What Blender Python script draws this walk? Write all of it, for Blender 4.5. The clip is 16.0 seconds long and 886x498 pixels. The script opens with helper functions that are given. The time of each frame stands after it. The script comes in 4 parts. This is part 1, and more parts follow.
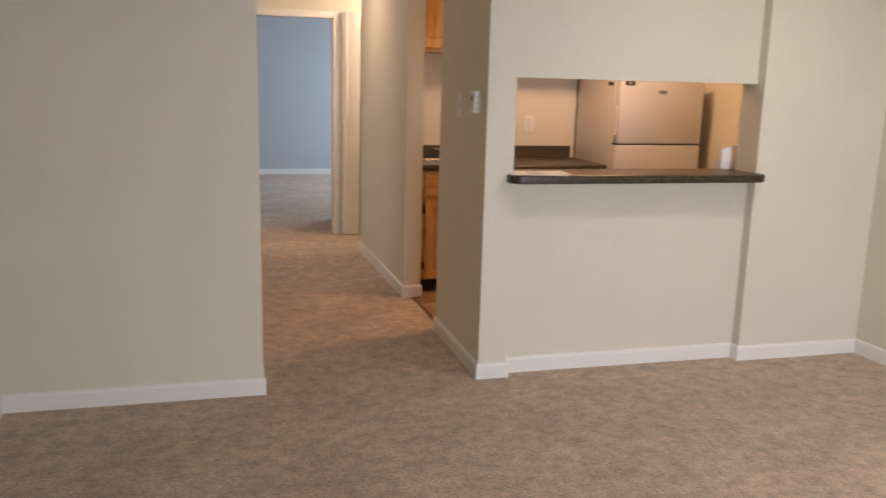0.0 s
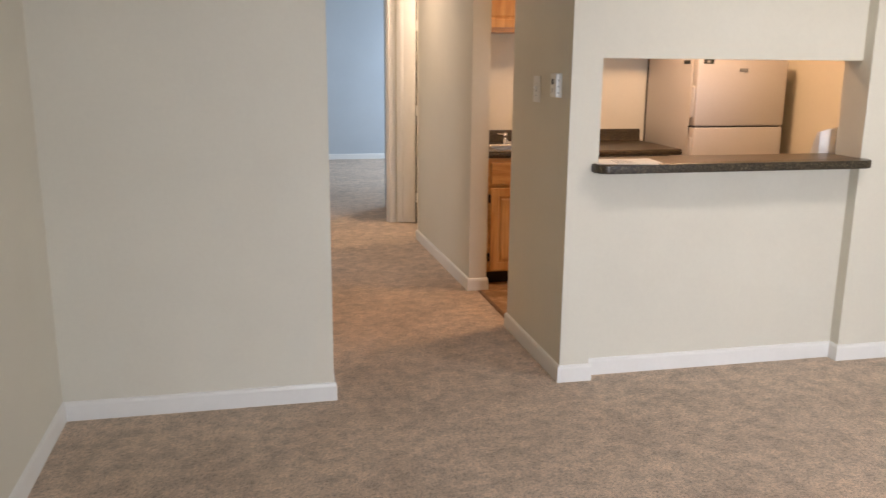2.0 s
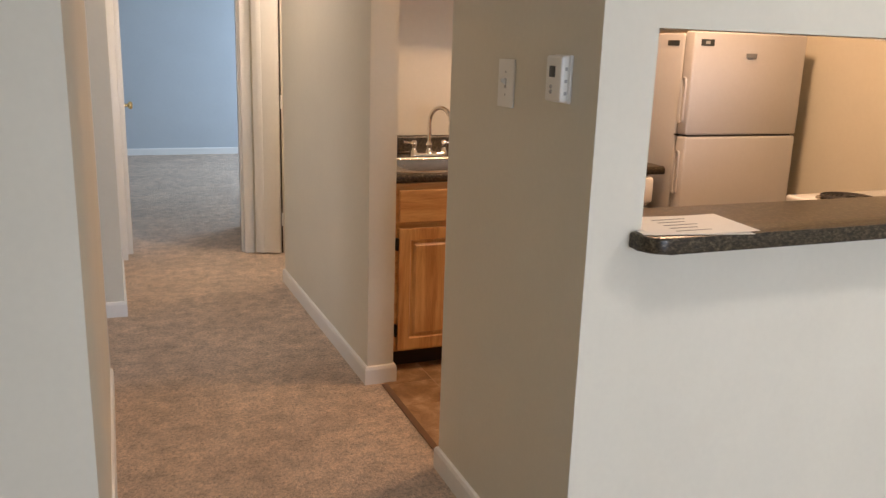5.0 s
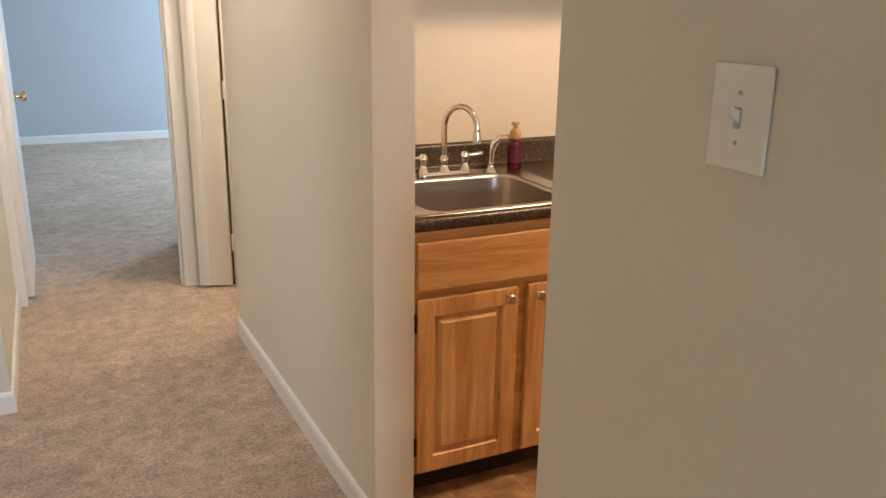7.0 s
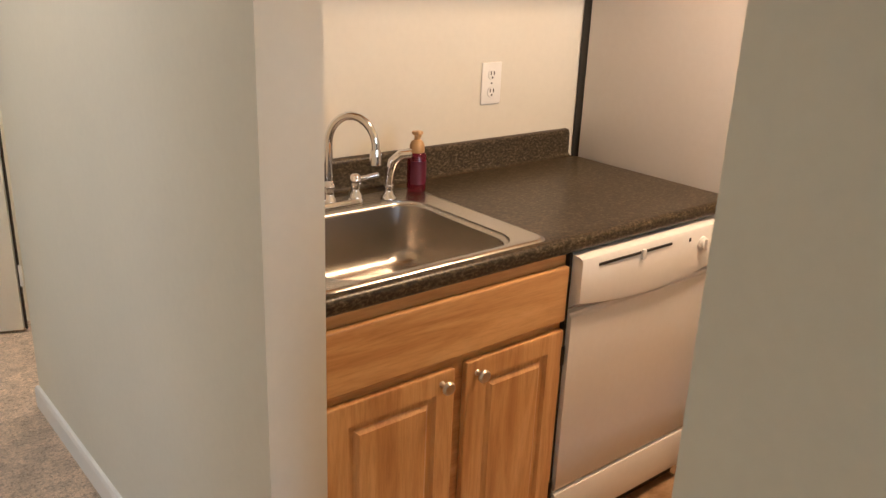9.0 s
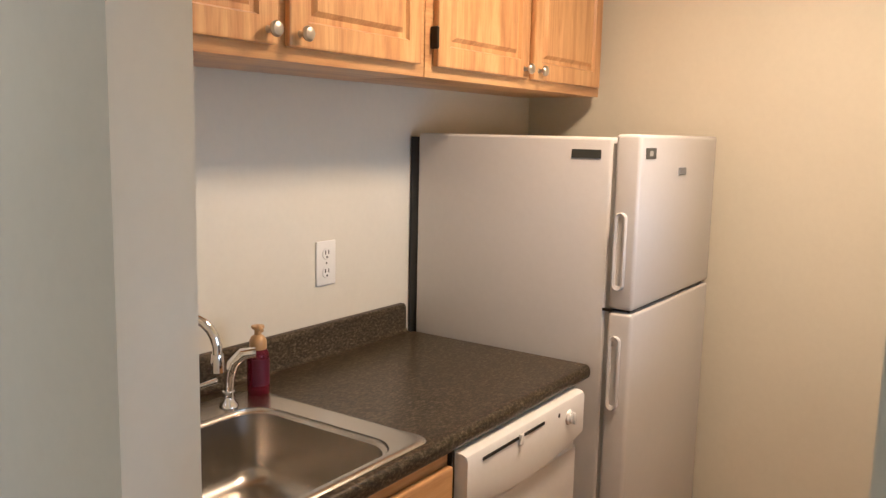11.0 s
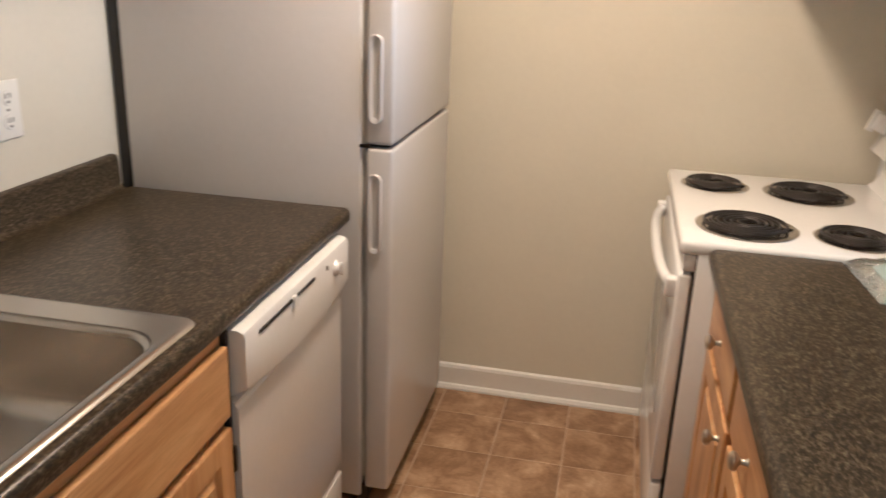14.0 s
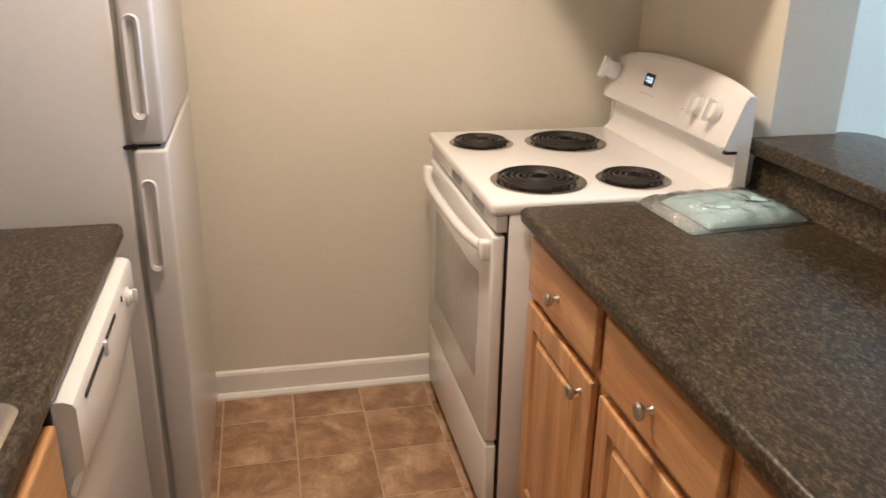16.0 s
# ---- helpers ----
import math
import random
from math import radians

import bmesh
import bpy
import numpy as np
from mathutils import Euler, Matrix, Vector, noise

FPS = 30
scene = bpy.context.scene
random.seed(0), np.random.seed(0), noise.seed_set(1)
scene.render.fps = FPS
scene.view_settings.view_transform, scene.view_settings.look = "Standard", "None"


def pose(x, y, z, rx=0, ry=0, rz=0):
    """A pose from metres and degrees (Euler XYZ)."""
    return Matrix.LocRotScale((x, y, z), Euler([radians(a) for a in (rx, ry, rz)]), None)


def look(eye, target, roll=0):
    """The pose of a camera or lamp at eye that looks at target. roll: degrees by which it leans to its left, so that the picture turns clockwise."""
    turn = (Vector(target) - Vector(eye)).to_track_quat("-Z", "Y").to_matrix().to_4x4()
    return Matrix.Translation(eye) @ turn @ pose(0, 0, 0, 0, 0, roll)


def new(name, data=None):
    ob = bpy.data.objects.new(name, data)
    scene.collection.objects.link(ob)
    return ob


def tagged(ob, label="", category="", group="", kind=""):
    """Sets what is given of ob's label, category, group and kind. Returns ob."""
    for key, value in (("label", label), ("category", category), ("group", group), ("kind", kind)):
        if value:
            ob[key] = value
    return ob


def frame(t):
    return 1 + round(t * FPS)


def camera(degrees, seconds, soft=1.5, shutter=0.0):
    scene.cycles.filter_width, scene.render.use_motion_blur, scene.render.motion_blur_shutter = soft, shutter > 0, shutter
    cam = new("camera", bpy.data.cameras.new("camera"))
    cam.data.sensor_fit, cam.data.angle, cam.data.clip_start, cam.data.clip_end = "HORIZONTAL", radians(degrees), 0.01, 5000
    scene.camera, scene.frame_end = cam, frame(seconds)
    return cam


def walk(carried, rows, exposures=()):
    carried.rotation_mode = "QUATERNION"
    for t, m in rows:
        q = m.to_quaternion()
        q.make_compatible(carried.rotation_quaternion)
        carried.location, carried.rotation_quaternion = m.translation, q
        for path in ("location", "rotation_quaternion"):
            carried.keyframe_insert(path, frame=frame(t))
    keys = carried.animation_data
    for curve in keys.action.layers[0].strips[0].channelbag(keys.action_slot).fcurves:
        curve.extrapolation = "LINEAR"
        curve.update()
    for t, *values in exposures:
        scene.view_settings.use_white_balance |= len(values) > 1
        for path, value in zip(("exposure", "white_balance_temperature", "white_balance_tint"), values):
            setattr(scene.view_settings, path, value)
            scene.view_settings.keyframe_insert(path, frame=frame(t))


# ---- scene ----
cam = camera(56.6, 16.0, soft=1.35, shutter=0.3)
PATH = [
    (0, (0.23, 0.039, 1.481), (0.749, 1.929, 1.083), 1.5),
    (0.5, (0.192, 0.051, 1.467), (0.469, 1.991, 1.067), 1.6),
    (1, (0.18, 0.085, 1.463), (0.392, 2.026, 1.027), 2.3),
    (1.5, (0.16, 0.161, 1.481), (0.394, 2.097, 1.036), 1.9),
    (2, (0.121, 0.345, 1.492), (0.546, 2.248, 1.047), 0.5),
    (2.5, (0.146, 0.569, 1.471), (0.746, 2.425, 1.031), 1.0),
    (3, (0.228, 0.856, 1.482), (0.879, 2.694, 1.034), 1.9),
    (3.5, (0.273, 1.182, 1.477), (0.938, 3.013, 1.023), 1.6),
    (4, (0.338, 1.533, 1.458), (1.022, 3.358, 1.011), 1.4),
    (6.3, (0.597, 3.137, 1.474), (1.394, 4.888, 0.927), 1.7),
    (6.5, (0.614, 3.264, 1.487), (1.412, 5.012, 0.935), 1.1),
    (7, (0.716, 3.546, 1.491), (1.548, 5.271, 0.916), 0.9),
    (7.5, (0.812, 3.791, 1.51), (1.682, 5.488, 0.909), 2.1),
    (8, (0.81, 4.023, 1.515), (1.784, 5.659, 0.902), 1.9),
    (8.5, (0.833, 4.181, 1.507), (1.996, 5.682, 0.881), 2.4),
    (9, (0.87, 4.325, 1.522), (2.075, 5.779, 0.863), 2.3),
    (9.5, (0.898, 4.439, 1.542), (2.211, 5.873, 1.076), 1.9),
    (9.7, (0.901, 4.493, 1.563), (2.305, 5.867, 1.187), 1.5),
    (11.8, (0.884, 4.658, 1.523), (2.562, 5.687, 1.168), 0.6),
    (12, (0.889, 4.666, 1.514), (2.568, 5.664, 1.084), 0.5),
    (12.5, (0.918, 4.698, 1.501), (2.605, 5.623, 0.955), 1.1),
    (13, (0.987, 4.743, 1.486), (2.679, 5.615, 0.872), 1.9),
    (13.5, (1.039, 4.812, 1.479), (2.755, 5.613, 0.837), 2.6),
    (14, (1.053, 4.914, 1.513), (2.903, 5.298, 0.855), 2.2),
    (14.5, (1.034, 4.993, 1.512), (2.918, 5.093, 0.847), 1.0),
    (15, (1.034, 5.063, 1.506), (2.918, 5.048, 0.832), 0.8),
    (15.5, (1.113, 5.142, 1.489), (2.986, 4.986, 0.804), 1.3),
    (16, (1.198, 5.247, 1.496), (3.024, 4.842, 0.788), 0.9),
]
EXPOSURES = [(0.0, -0.62, 6650, 23), (1.5, -0.25, 6400, 20), (4.0, -0.52, 6150, 19), (6.4, 0.00, 6000, 15), (7.0, 0.04, 5950, 14), (9.0, 0.04, 5500, 10), (12.0, -0.20, 4680, 6), (16.0, 0.00, 4500, 4)]
walk(cam, [(t, look(eye, target, roll)) for t, eye, target, roll in PATH], EXPOSURES)

# ---- world and lights ----
world = bpy.data.worlds.new("sky")
scene.world = world
world.use_nodes = True
wt = world.node_tree
sky = wt.nodes.new("ShaderNodeTexSky")
sky.sky_type, sky.sun_disc = "NISHITA", False
sky.sun_elevation, sky.sun_rotation = radians(38), radians(200)
wt.links.new(sky.outputs["Color"], wt.nodes["Background"].inputs["Color"])
wt.nodes["Background"].inputs["Strength"].default_value = 0.12


def area_lamp(name, eye, target, w, h, watts, colour, spread=180):
    data = bpy.data.lights.new(name, "AREA")
    data.shape, data.size, data.size_y, data.energy, data.color = "RECTANGLE", w, h, watts, colour
    data.spread = radians(spread)
    ob = new(name, data)
    ob.matrix_world = look(eye, target)
    return ob


def bulb(name, place, radius, watts, colour):
    data = bpy.data.lights.new(name, "POINT")
    data.shadow_soft_size, data.energy, data.color = radius, watts, colour
    ob = new(name, data)
    ob.location = place
    return ob


DAY, WARM, SOFT = (0.84, 0.93, 1.0), (1.0, 0.614, 0.318), (1.0, 0.77, 0.55)
area_lamp("window_daylight", (1.8, -1.62, 1.1), (2.3, 1.8, 0.10), 2.0, 1.9, 72, DAY, 120)
area_lamp("dining_light", (2.7, 2.65, 2.36), (2.7, 2.651, 0), 0.26, 0.26, 19, (1.0, 0.93, 0.80))
area_lamp("window_daylight", (3.95, 11.2, 1.4), (0, 11.2, 0.9), 2.1, 1.35, 125, (0.66, 0.84, 1.0))
area_lamp("kitchen_light", (2.74, 5.10, 2.36), (2.74, 5.101, 0), 0.26, 0.26, 38, WARM)
area_lamp("hall_light", (0.95, 6.5, 2.36), (0.95, 6.501, 0), 0.2, 0.2, 10, SOFT)
area_lamp("entry_daylight", (-0.93, 6.0, 1.0), (1.4, 5.95, 0.6), 0.9, 1.7, 6, (1.0, 0.95, 0.88), 140)
bulb("recess_bulb", (1.95, 7.35, 2.3), 0.08, 48, SOFT)

# ---- materials ----


def material(name, rough=0.5, metal=0.0):
    m = bpy.data.materials.new(name)
    m.use_nodes = True
    b = m.node_tree.nodes["Principled BSDF"]
    b.inputs["Roughness"].default_value, b.inputs["Metallic"].default_value = rough, metal
    return m, m.node_tree, b


def coords(nt, scale=(1, 1, 1), vary=False):
    tc = nt.nodes.new("ShaderNodeTexCoord")
    mp = nt.nodes.new("ShaderNodeMapping")
    mp.inputs["Scale"].default_value = scale
    nt.links.new(tc.outputs["Object"], mp.inputs["Vector"])
    if vary:
        oi = nt.nodes.new("ShaderNodeObjectInfo")
        mu = nt.nodes.new("ShaderNodeMath")
        mu.operation = "MULTIPLY"
        mu.inputs[1].default_value = 37.0
        nt.links.new(oi.outputs["Random"], mu.inputs[0])
        nt.links.new(mu.outputs[0], mp.inputs["Location"])
    return mp.outputs["Vector"]


def noise_tex(nt, vec, scale, detail=3.0, rough=0.55, distortion=0.0):
    n = nt.nodes.new("ShaderNodeTexNoise")
    n.inputs["Scale"].default_value, n.inputs["Detail"].default_value = scale, detail
    n.inputs["Roughness"].default_value, n.inputs["Distortion"].default_value = rough, distortion
    nt.links.new(vec, n.inputs["Vector"])
    return n.outputs["Fac"]


def ramp(nt, fac, stops):
    r = nt.nodes.new("ShaderNodeValToRGB")
    while len(r.color_ramp.elements) < len(stops):
        r.color_ramp.elements.new(0.5)
    for e, (p, c) in zip(r.color_ramp.elements, stops):
        e.position, e.color = p, (*c, 1) if len(c) == 3 else c
    nt.links.new(fac, r.inputs["Fac"])
    return r.outputs["Color"]


def mix(nt, a, b, fac, mode="MIX"):
    m = nt.nodes.new("ShaderNodeMix")
    m.data_type, m.blend_type = "RGBA", mode
    for socket, value in ((m.inputs["Factor"], fac), (m.inputs["A"], a), (m.inputs["B"], b)):
        if isinstance(value, bpy.types.NodeSocket):
            nt.links.new(value, socket)
        else:
            socket.default_value = value if isinstance(value, float) else (*value, 1)
    return m.outputs["Result"]


def bump(nt, bsdf, height, strength, distance):
    b = nt.nodes.new("ShaderNodeBump")
    b.inputs["Strength"].default_value, b.inputs["Distance"].default_value = strength, distance
    nt.links.new(height, b.inputs["Height"])
    nt.links.new(b.outputs["Normal"], bsdf.inputs["Normal"])


def paint(name, colour, rough, spread=0.06, orange=0.12):
    """Rolled wall or trim paint: slight mottling, orange peel."""
    m, nt, b = material(name, rough)
    v = coords(nt)
    lo = tuple(c * (1 - spread) for c in colour)
    big = ramp(nt, noise_tex(nt, v, 1.6, 4), [(0.3, lo), (0.7, colour)])
    fine = ramp(nt, noise_tex(nt, v, 55, 3), [(0.3, (0.975, 0.975, 0.975)), (0.7, (1, 1, 1))])
    nt.links.new(mix(nt, big, fine, 1.0, "MULTIPLY"), b.inputs["Base Color"])
    bump(nt, b, noise_tex(nt, v, 260, 3), orange, 0.002)
    return m


WALL = paint("wall_paint", (0.705, 0.672, 0.566), 0.62, 0.06, 0.05)
CEIL = paint("ceiling_paint", (0.78, 0.77, 0.72), 0.85)
TRIM = paint("trim_paint", (0.82, 0.81, 0.77), 0.34, 0.04, 0.05)
BEDWALL = paint("bedroom_paint", (0.50, 0.545, 0.57), 0.65)
ENAMEL = paint("white_enamel", (0.83, 0.83, 0.83), 0.15, 0.02, 0.03)
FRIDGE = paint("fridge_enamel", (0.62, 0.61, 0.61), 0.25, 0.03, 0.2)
PLASTIC = paint("white_plastic", (0.80, 0.79, 0.74), 0.35, 0.02, 0.02)


def plain(name, colour, rough, metal=0.0, spread=0.15, scale=30):
    m, nt, b = material(name, rough, metal)
    v = coords(nt)
    n = noise_tex(nt, v, scale, 4)
    nt.links.new(ramp(nt, n, [(0.3, tuple(c * (1 - spread) for c in colour)), (0.7, colour)]), b.inputs["Base Color"])
    return m


BLACK = plain("black_rubber", (0.018, 0.017, 0.016), 0.55)
DARKGAP = plain("dark_gap", (0.03, 0.022, 0.016), 0.8)
CHROME = plain("chrome", (0.82, 0.82, 0.83), 0.08, 1.0, 0.05)
NICKEL = plain("brushed_nickel", (0.60, 0.56, 0.50), 0.3, 1.0, 0.1, 120)
BRASS = plain("brass", (0.72, 0.55, 0.26), 0.22, 1.0)
COIL = plain("burner_coil", (0.035, 0.03, 0.028), 0.5, 0.3, 0.3, 60)
PAPER = plain("paper", (0.82, 0.81, 0.78), 0.7, 0, 0.03)
INK = plain("grey_ink", (0.25, 0.26, 0.27), 0.7)
LABEL = plain("dark_label", (0.05, 0.055, 0.05), 0.4)
BRONZE = plain("dark_hinge", (0.03, 0.024, 0.018), 0.45, 0.7)
GOLDCAP = plain("tan_pump", (0.50, 0.31, 0.13), 0.35)
GREYPL = plain("grey_plastic", (0.42, 0.42, 0.40), 0.4)


def steel():
    m, nt, b = material("stainless_steel", 0.27, 1.0)
    v = coords(nt)
    n = noise_tex(nt, v, 5, 2)
    nt.links.new(ramp(nt, n, [(0.3, (0.50, 0.47, 0.43)), (0.7, (0.56, 0.53, 0.49))]), b.inputs["Base Color"])
    return m


STEEL = steel()


def carpet():
    """Cut-pile beige carpet: fibre flecks, footmarks where the pile leans, traffic wear."""
    m, nt, b = material("beige_carpet", 0.95)
    v = coords(nt)
    fleck = ramp(nt, noise_tex(nt, v, 210, 3, 0.7), [(0.3, (0.43, 0.315, 0.225)), (0.5, (0.72, 0.56, 0.42)), (0.7, (0.93, 0.775, 0.62))])
    pile = ramp(nt, noise_tex(nt, v, 78, 4, 0.75), [(0.38, (0.52, 0.50, 0.48)), (0.5, (1.0, 1.0, 1.0)), (0.66, (1.15, 1.15, 1.15))])
    tread = ramp(nt, noise_tex(nt, v, 13, 6, 0.74), [(0.36, (0.70, 0.685, 0.67)), (0.50, (1.0, 0.99, 0.98)), (0.62, (1.22, 1.21, 1.20))])
    patch = ramp(nt, noise_tex(nt, v, 2.6, 4, 0.6), [(0.36, (0.88, 0.87, 0.86)), (0.62, (1.08, 1.075, 1.07))])
    c = mix(nt, mix(nt, mix(nt, fleck, pile, 0.8, "MULTIPLY"), tread, 0.85, "MULTIPLY"), patch, 0.9, "MULTIPLY")
    nt.links.new(c, b.inputs["Base Color"])
    b.inputs["Sheen Weight"].default_value = 0.25
    b.inputs["Sheen Roughness"].default_value = 0.6
    b.inputs["Specular IOR Level"].default_value = 0.1
    add = nt.nodes.new("ShaderNodeMath")
    nt.links.new(noise_tex(nt, v, 190, 3, 0.7), add.inputs[0])
    nt.links.new(noise_tex(nt, v, 78, 4, 0.75), add.inputs[1])
    bump(nt, b, add.outputs[0], 0.9, 0.012)
    return m


CARPET = carpet()


def vinyl():
    m, nt, b = material("vinyl_tile", 0.42)
    v = coords(nt, vary=True)
    n = noise_tex(nt, v, 8, 6, 0.66, 0.35)
    base = ramp(nt, n, [(0.3, (0.175, 0.096, 0.045)), (0.47, (0.305, 0.182, 0.092)), (0.58, (0.43, 0.28, 0.158)), (0.70, (0.58, 0.415, 0.26))])
    fine = ramp(nt, noise_tex(nt, v, 120, 3), [(0.3, (0.8, 0.8, 0.8)), (0.7, (1.05, 1.05, 1.05))])
    nt.links.new(mix(nt, base, fine, 0.7, "MULTIPLY"), b.inputs["Base Color"])
    bump(nt, b, n, 0.15, 0.002)
    return m


VINYL = vinyl()
GROUT = plain("tile_joint", (0.53, 0.40, 0.28), 0.7)


def laminate():
    """Charcoal-brown speckled countertop laminate."""
    m, nt, b = material("speckled_laminate", 0.36)
    v = coords(nt)
    a = ramp(nt, noise_tex(nt, coords(nt, (1.0, 1.7, 1.7)), 92, 4, 0.66, 0.3), [(0.40, (0.013, 0.009, 0.005)), (0.51, (0.046, 0.033, 0.018)), (0.60, (0.096, 0.077, 0.048)), (0.72, (0.17, 0.145, 0.097))])
    c = ramp(nt, noise_tex(nt, v, 30, 3), [(0.35, (0.72, 0.72, 0.70)), (0.65, (1.1, 1.08, 1.0))])
    nt.links.new(mix(nt, a, c, 0.8, "MULTIPLY"), b.inputs["Base Color"])
    b.inputs["Roughness"].default_value = 0.33
    b.inputs["Specular IOR Level"].default_value = 0.42
    bump(nt, b, noise_tex(nt, v, 320, 3), 0.1, 0.001)
    return m


LAMINATE = laminate()


def wood(name, along):
    """Honey-stained wood with the grain along an axis."""
    m, nt, b = material(name, 0.38)
    squash = [9.0, 9.0, 9.0]
    squash[along] = 0.75
    v = coords(nt, tuple(squash), vary=True)
    n = noise_tex(nt, v, 2.2, 6, 0.6, 1.1)
    base = ramp(nt, n, [(0.28, (0.44, 0.220, 0.076)), (0.45, (0.59, 0.330, 0.128)), (0.6, (0.69, 0.425, 0.180)), (0.78, (0.75, 0.495, 0.235))])
    broad = [7.0, 7.0, 7.0]
    broad[along] = 0.35
    heart = ramp(nt, noise_tex(nt, coords(nt, tuple(broad), vary=True), 2.4, 2, 0.5), [(0.42, (0.80, 0.68, 0.56)), (0.56, (1.04, 1.03, 1.0))])
    base = mix(nt, base, heart, 0.42, "MULTIPLY")
    pore = ramp(nt, noise_tex(nt, v, 20, 4, 0.7), [(0.35, (0.72, 0.66, 0.6)), (0.55, (1, 1, 1))])
    nt.links.new(mix(nt, base, pore, 0.42, "MULTIPLY"), b.inputs["Base Color"])
    b.inputs["Coat Weight"].default_value, b.inputs["Coat Roughness"].default_value = 0.25, 0.3
    bump(nt, b, n, 0.06, 0.002)
    return m


WOOD_V, WOOD_H = wood("honey_wood_upright", 2), wood("honey_wood_level", 0)


def glassy(name, colour, rough=0.05, weight=1.0):
    m, nt, b = material(name, rough)
    b.inputs["Base Color"].default_value = (*colour, 1)
    b.inputs["Transmission Weight"].default_value, b.inputs["IOR"].default_value = weight, 1.45
    return m


SOAP = glassy("red_liquid_soap", (0.20, 0.008, 0.028), 0.08, 0.6)


def film():
    """Thin clear wrapping: see-through, with gloss that grows at grazing angles."""
    m, nt, b = material("clear_plastic_film", 0.07)
    gloss, clear, blend = nt.nodes.new("ShaderNodeBsdfGlossy"), nt.nodes.new("ShaderNodeBsdfTransparent"), nt.nodes.new("ShaderNodeMixShader")
    fres, boost = nt.nodes.new("ShaderNodeFresnel"), nt.nodes.new("ShaderNodeMath")
    gloss.inputs["Roughness"].default_value = 0.045
    fres.inputs["IOR"].default_value = 1.5
    boost.operation = "MULTIPLY_ADD"
    boost.inputs[1].default_value, boost.inputs[2].default_value = 1.5, 0.16
    crinkle = nt.nodes.new("ShaderNodeBump")
    crinkle.inputs["Strength"].default_value, crinkle.inputs["Distance"].default_value = 0.8, 0.02
    nt.links.new(noise_tex(nt, coords(nt), 42, 3, 0.6, 1.2), crinkle.inputs["Height"])
    nt.links.new(crinkle.outputs["Normal"], gloss.inputs["Normal"])
    nt.links.new(fres.outputs[0], boost.inputs[0])
    nt.links.new(boost.outputs[0], blend.inputs[0])
    nt.links.new(clear.outputs[0], blend.inputs[1])
    nt.links.new(gloss.outputs[0], blend.inputs[2])
    nt.links.new(blend.outputs[0], nt.nodes["Material Output"].inputs["Surface"])
    return m


FILM = film()
PANE = glassy("window_glass", (0.95, 0.98, 0.98), 0.02, 1.0)
TEAL = paint("teal_cloth", (0.60, 0.80, 0.84), 0.8, 0.06, 0.4)
OVENGLASS = plain("oven_window", (0.58, 0.57, 0.55), 0.1)
lamp_m, lamp_t, lamp_b = material("lamp_glass", 0.4)
lamp_b.inputs["Emission Color"].default_value, lamp_b.inputs["Emission Strength"].default_value = (*WARM, 1), 2.0
DIGIT, dt_, db_ = material("lit_digits", 0.4)
db_.inputs["Emission Color"].default_value, db_.inputs["Emission Strength"].default_value = (0.8, 0.95, 1.0, 1), 1.4

# ---- mesh helpers ----


def box(bm, x0, x1, y0, y1, z0, z1, bev=0.0, seg=2, edges=None, mat=0):
    """A box in bm; bev rounds its edges (edges: a test on an edge's two ends)."""
    verts = bmesh.ops.create_cube(bm, size=1.0)["verts"]
    for v in verts:
        v.co = Vector(((x0 + x1) / 2 + v.co.x * (x1 - x0), (y0 + y1) / 2 + v.co.y * (y1 - y0), (z0 + z1) / 2 + v.co.z * (z1 - z0)))
    faces = {f for v in verts for f in v.link_faces}
    for f in faces:
        f.material_index = mat
    if bev > 0:
        es = list({e for v in verts for e in v.link_edges if edges is None or edges(e.verts[0].co, e.verts[1].co)})
        bmesh.ops.bevel(bm, geom=es, offset=bev, segments=seg, affect="EDGES", profile=0.5, clamp_overlap=True)


def tube(bm, pts, radius, n=12, cap=True):
    """A round bar along pts; radius may be a list."""
    rings, prev = [], None
    pts = [Vector(p) for p in pts]
    for i, p in enumerate(pts):
        d = (pts[min(i + 1, len(pts) - 1)] - pts[max(i - 1, 0)]).normalized()
        u = d.orthogonal().normalized() if prev is None else (prev - d * prev.dot(d)).normalized()
        prev = u
        w = d.cross(u)
        r = radius[i] if isinstance(radius, (list, tuple)) else radius
        rings.append([bm.verts.new(p + (u * math.cos(2 * math.pi * k / n) + w * math.sin(2 * math.pi * k / n)) * r) for k in range(n)])
    for a, b in zip(rings, rings[1:]):
        for k in range(n):
            bm.faces.new((a[k], a[(k + 1) % n], b[(k + 1) % n], b[k]))
    if cap:
        bm.faces.new(rings[0][::-1])
        bm.faces.new(rings[-1])


def lathe(bm, centre, profile, n=24, axis="z"):
    """A turned shape: profile of (radius, height) along an axis from centre."""
    rings = []
    for r, h in profile:
        ring = []
        for k in range(n):
            a = 2 * math.pi * k / n
            c, s_ = r * math.cos(a), r * math.sin(a)
            off = {"z": (c, s_, h), "y": (s_, h, c), "x": (h, c, s_), "-y": (c, -h, s_)}[axis]
            ring.append(bm.verts.new(Vector(centre) + Vector(off)))
        rings.append(ring)
    for a, b in zip(rings, rings[1:]):
        for k in range(n):
            bm.faces.new((a[k], a[(k + 1) % n], b[(k + 1) % n], b[k]))
    bm.faces.new(rings[0][::-1])
    bm.faces.new(rings[-1])


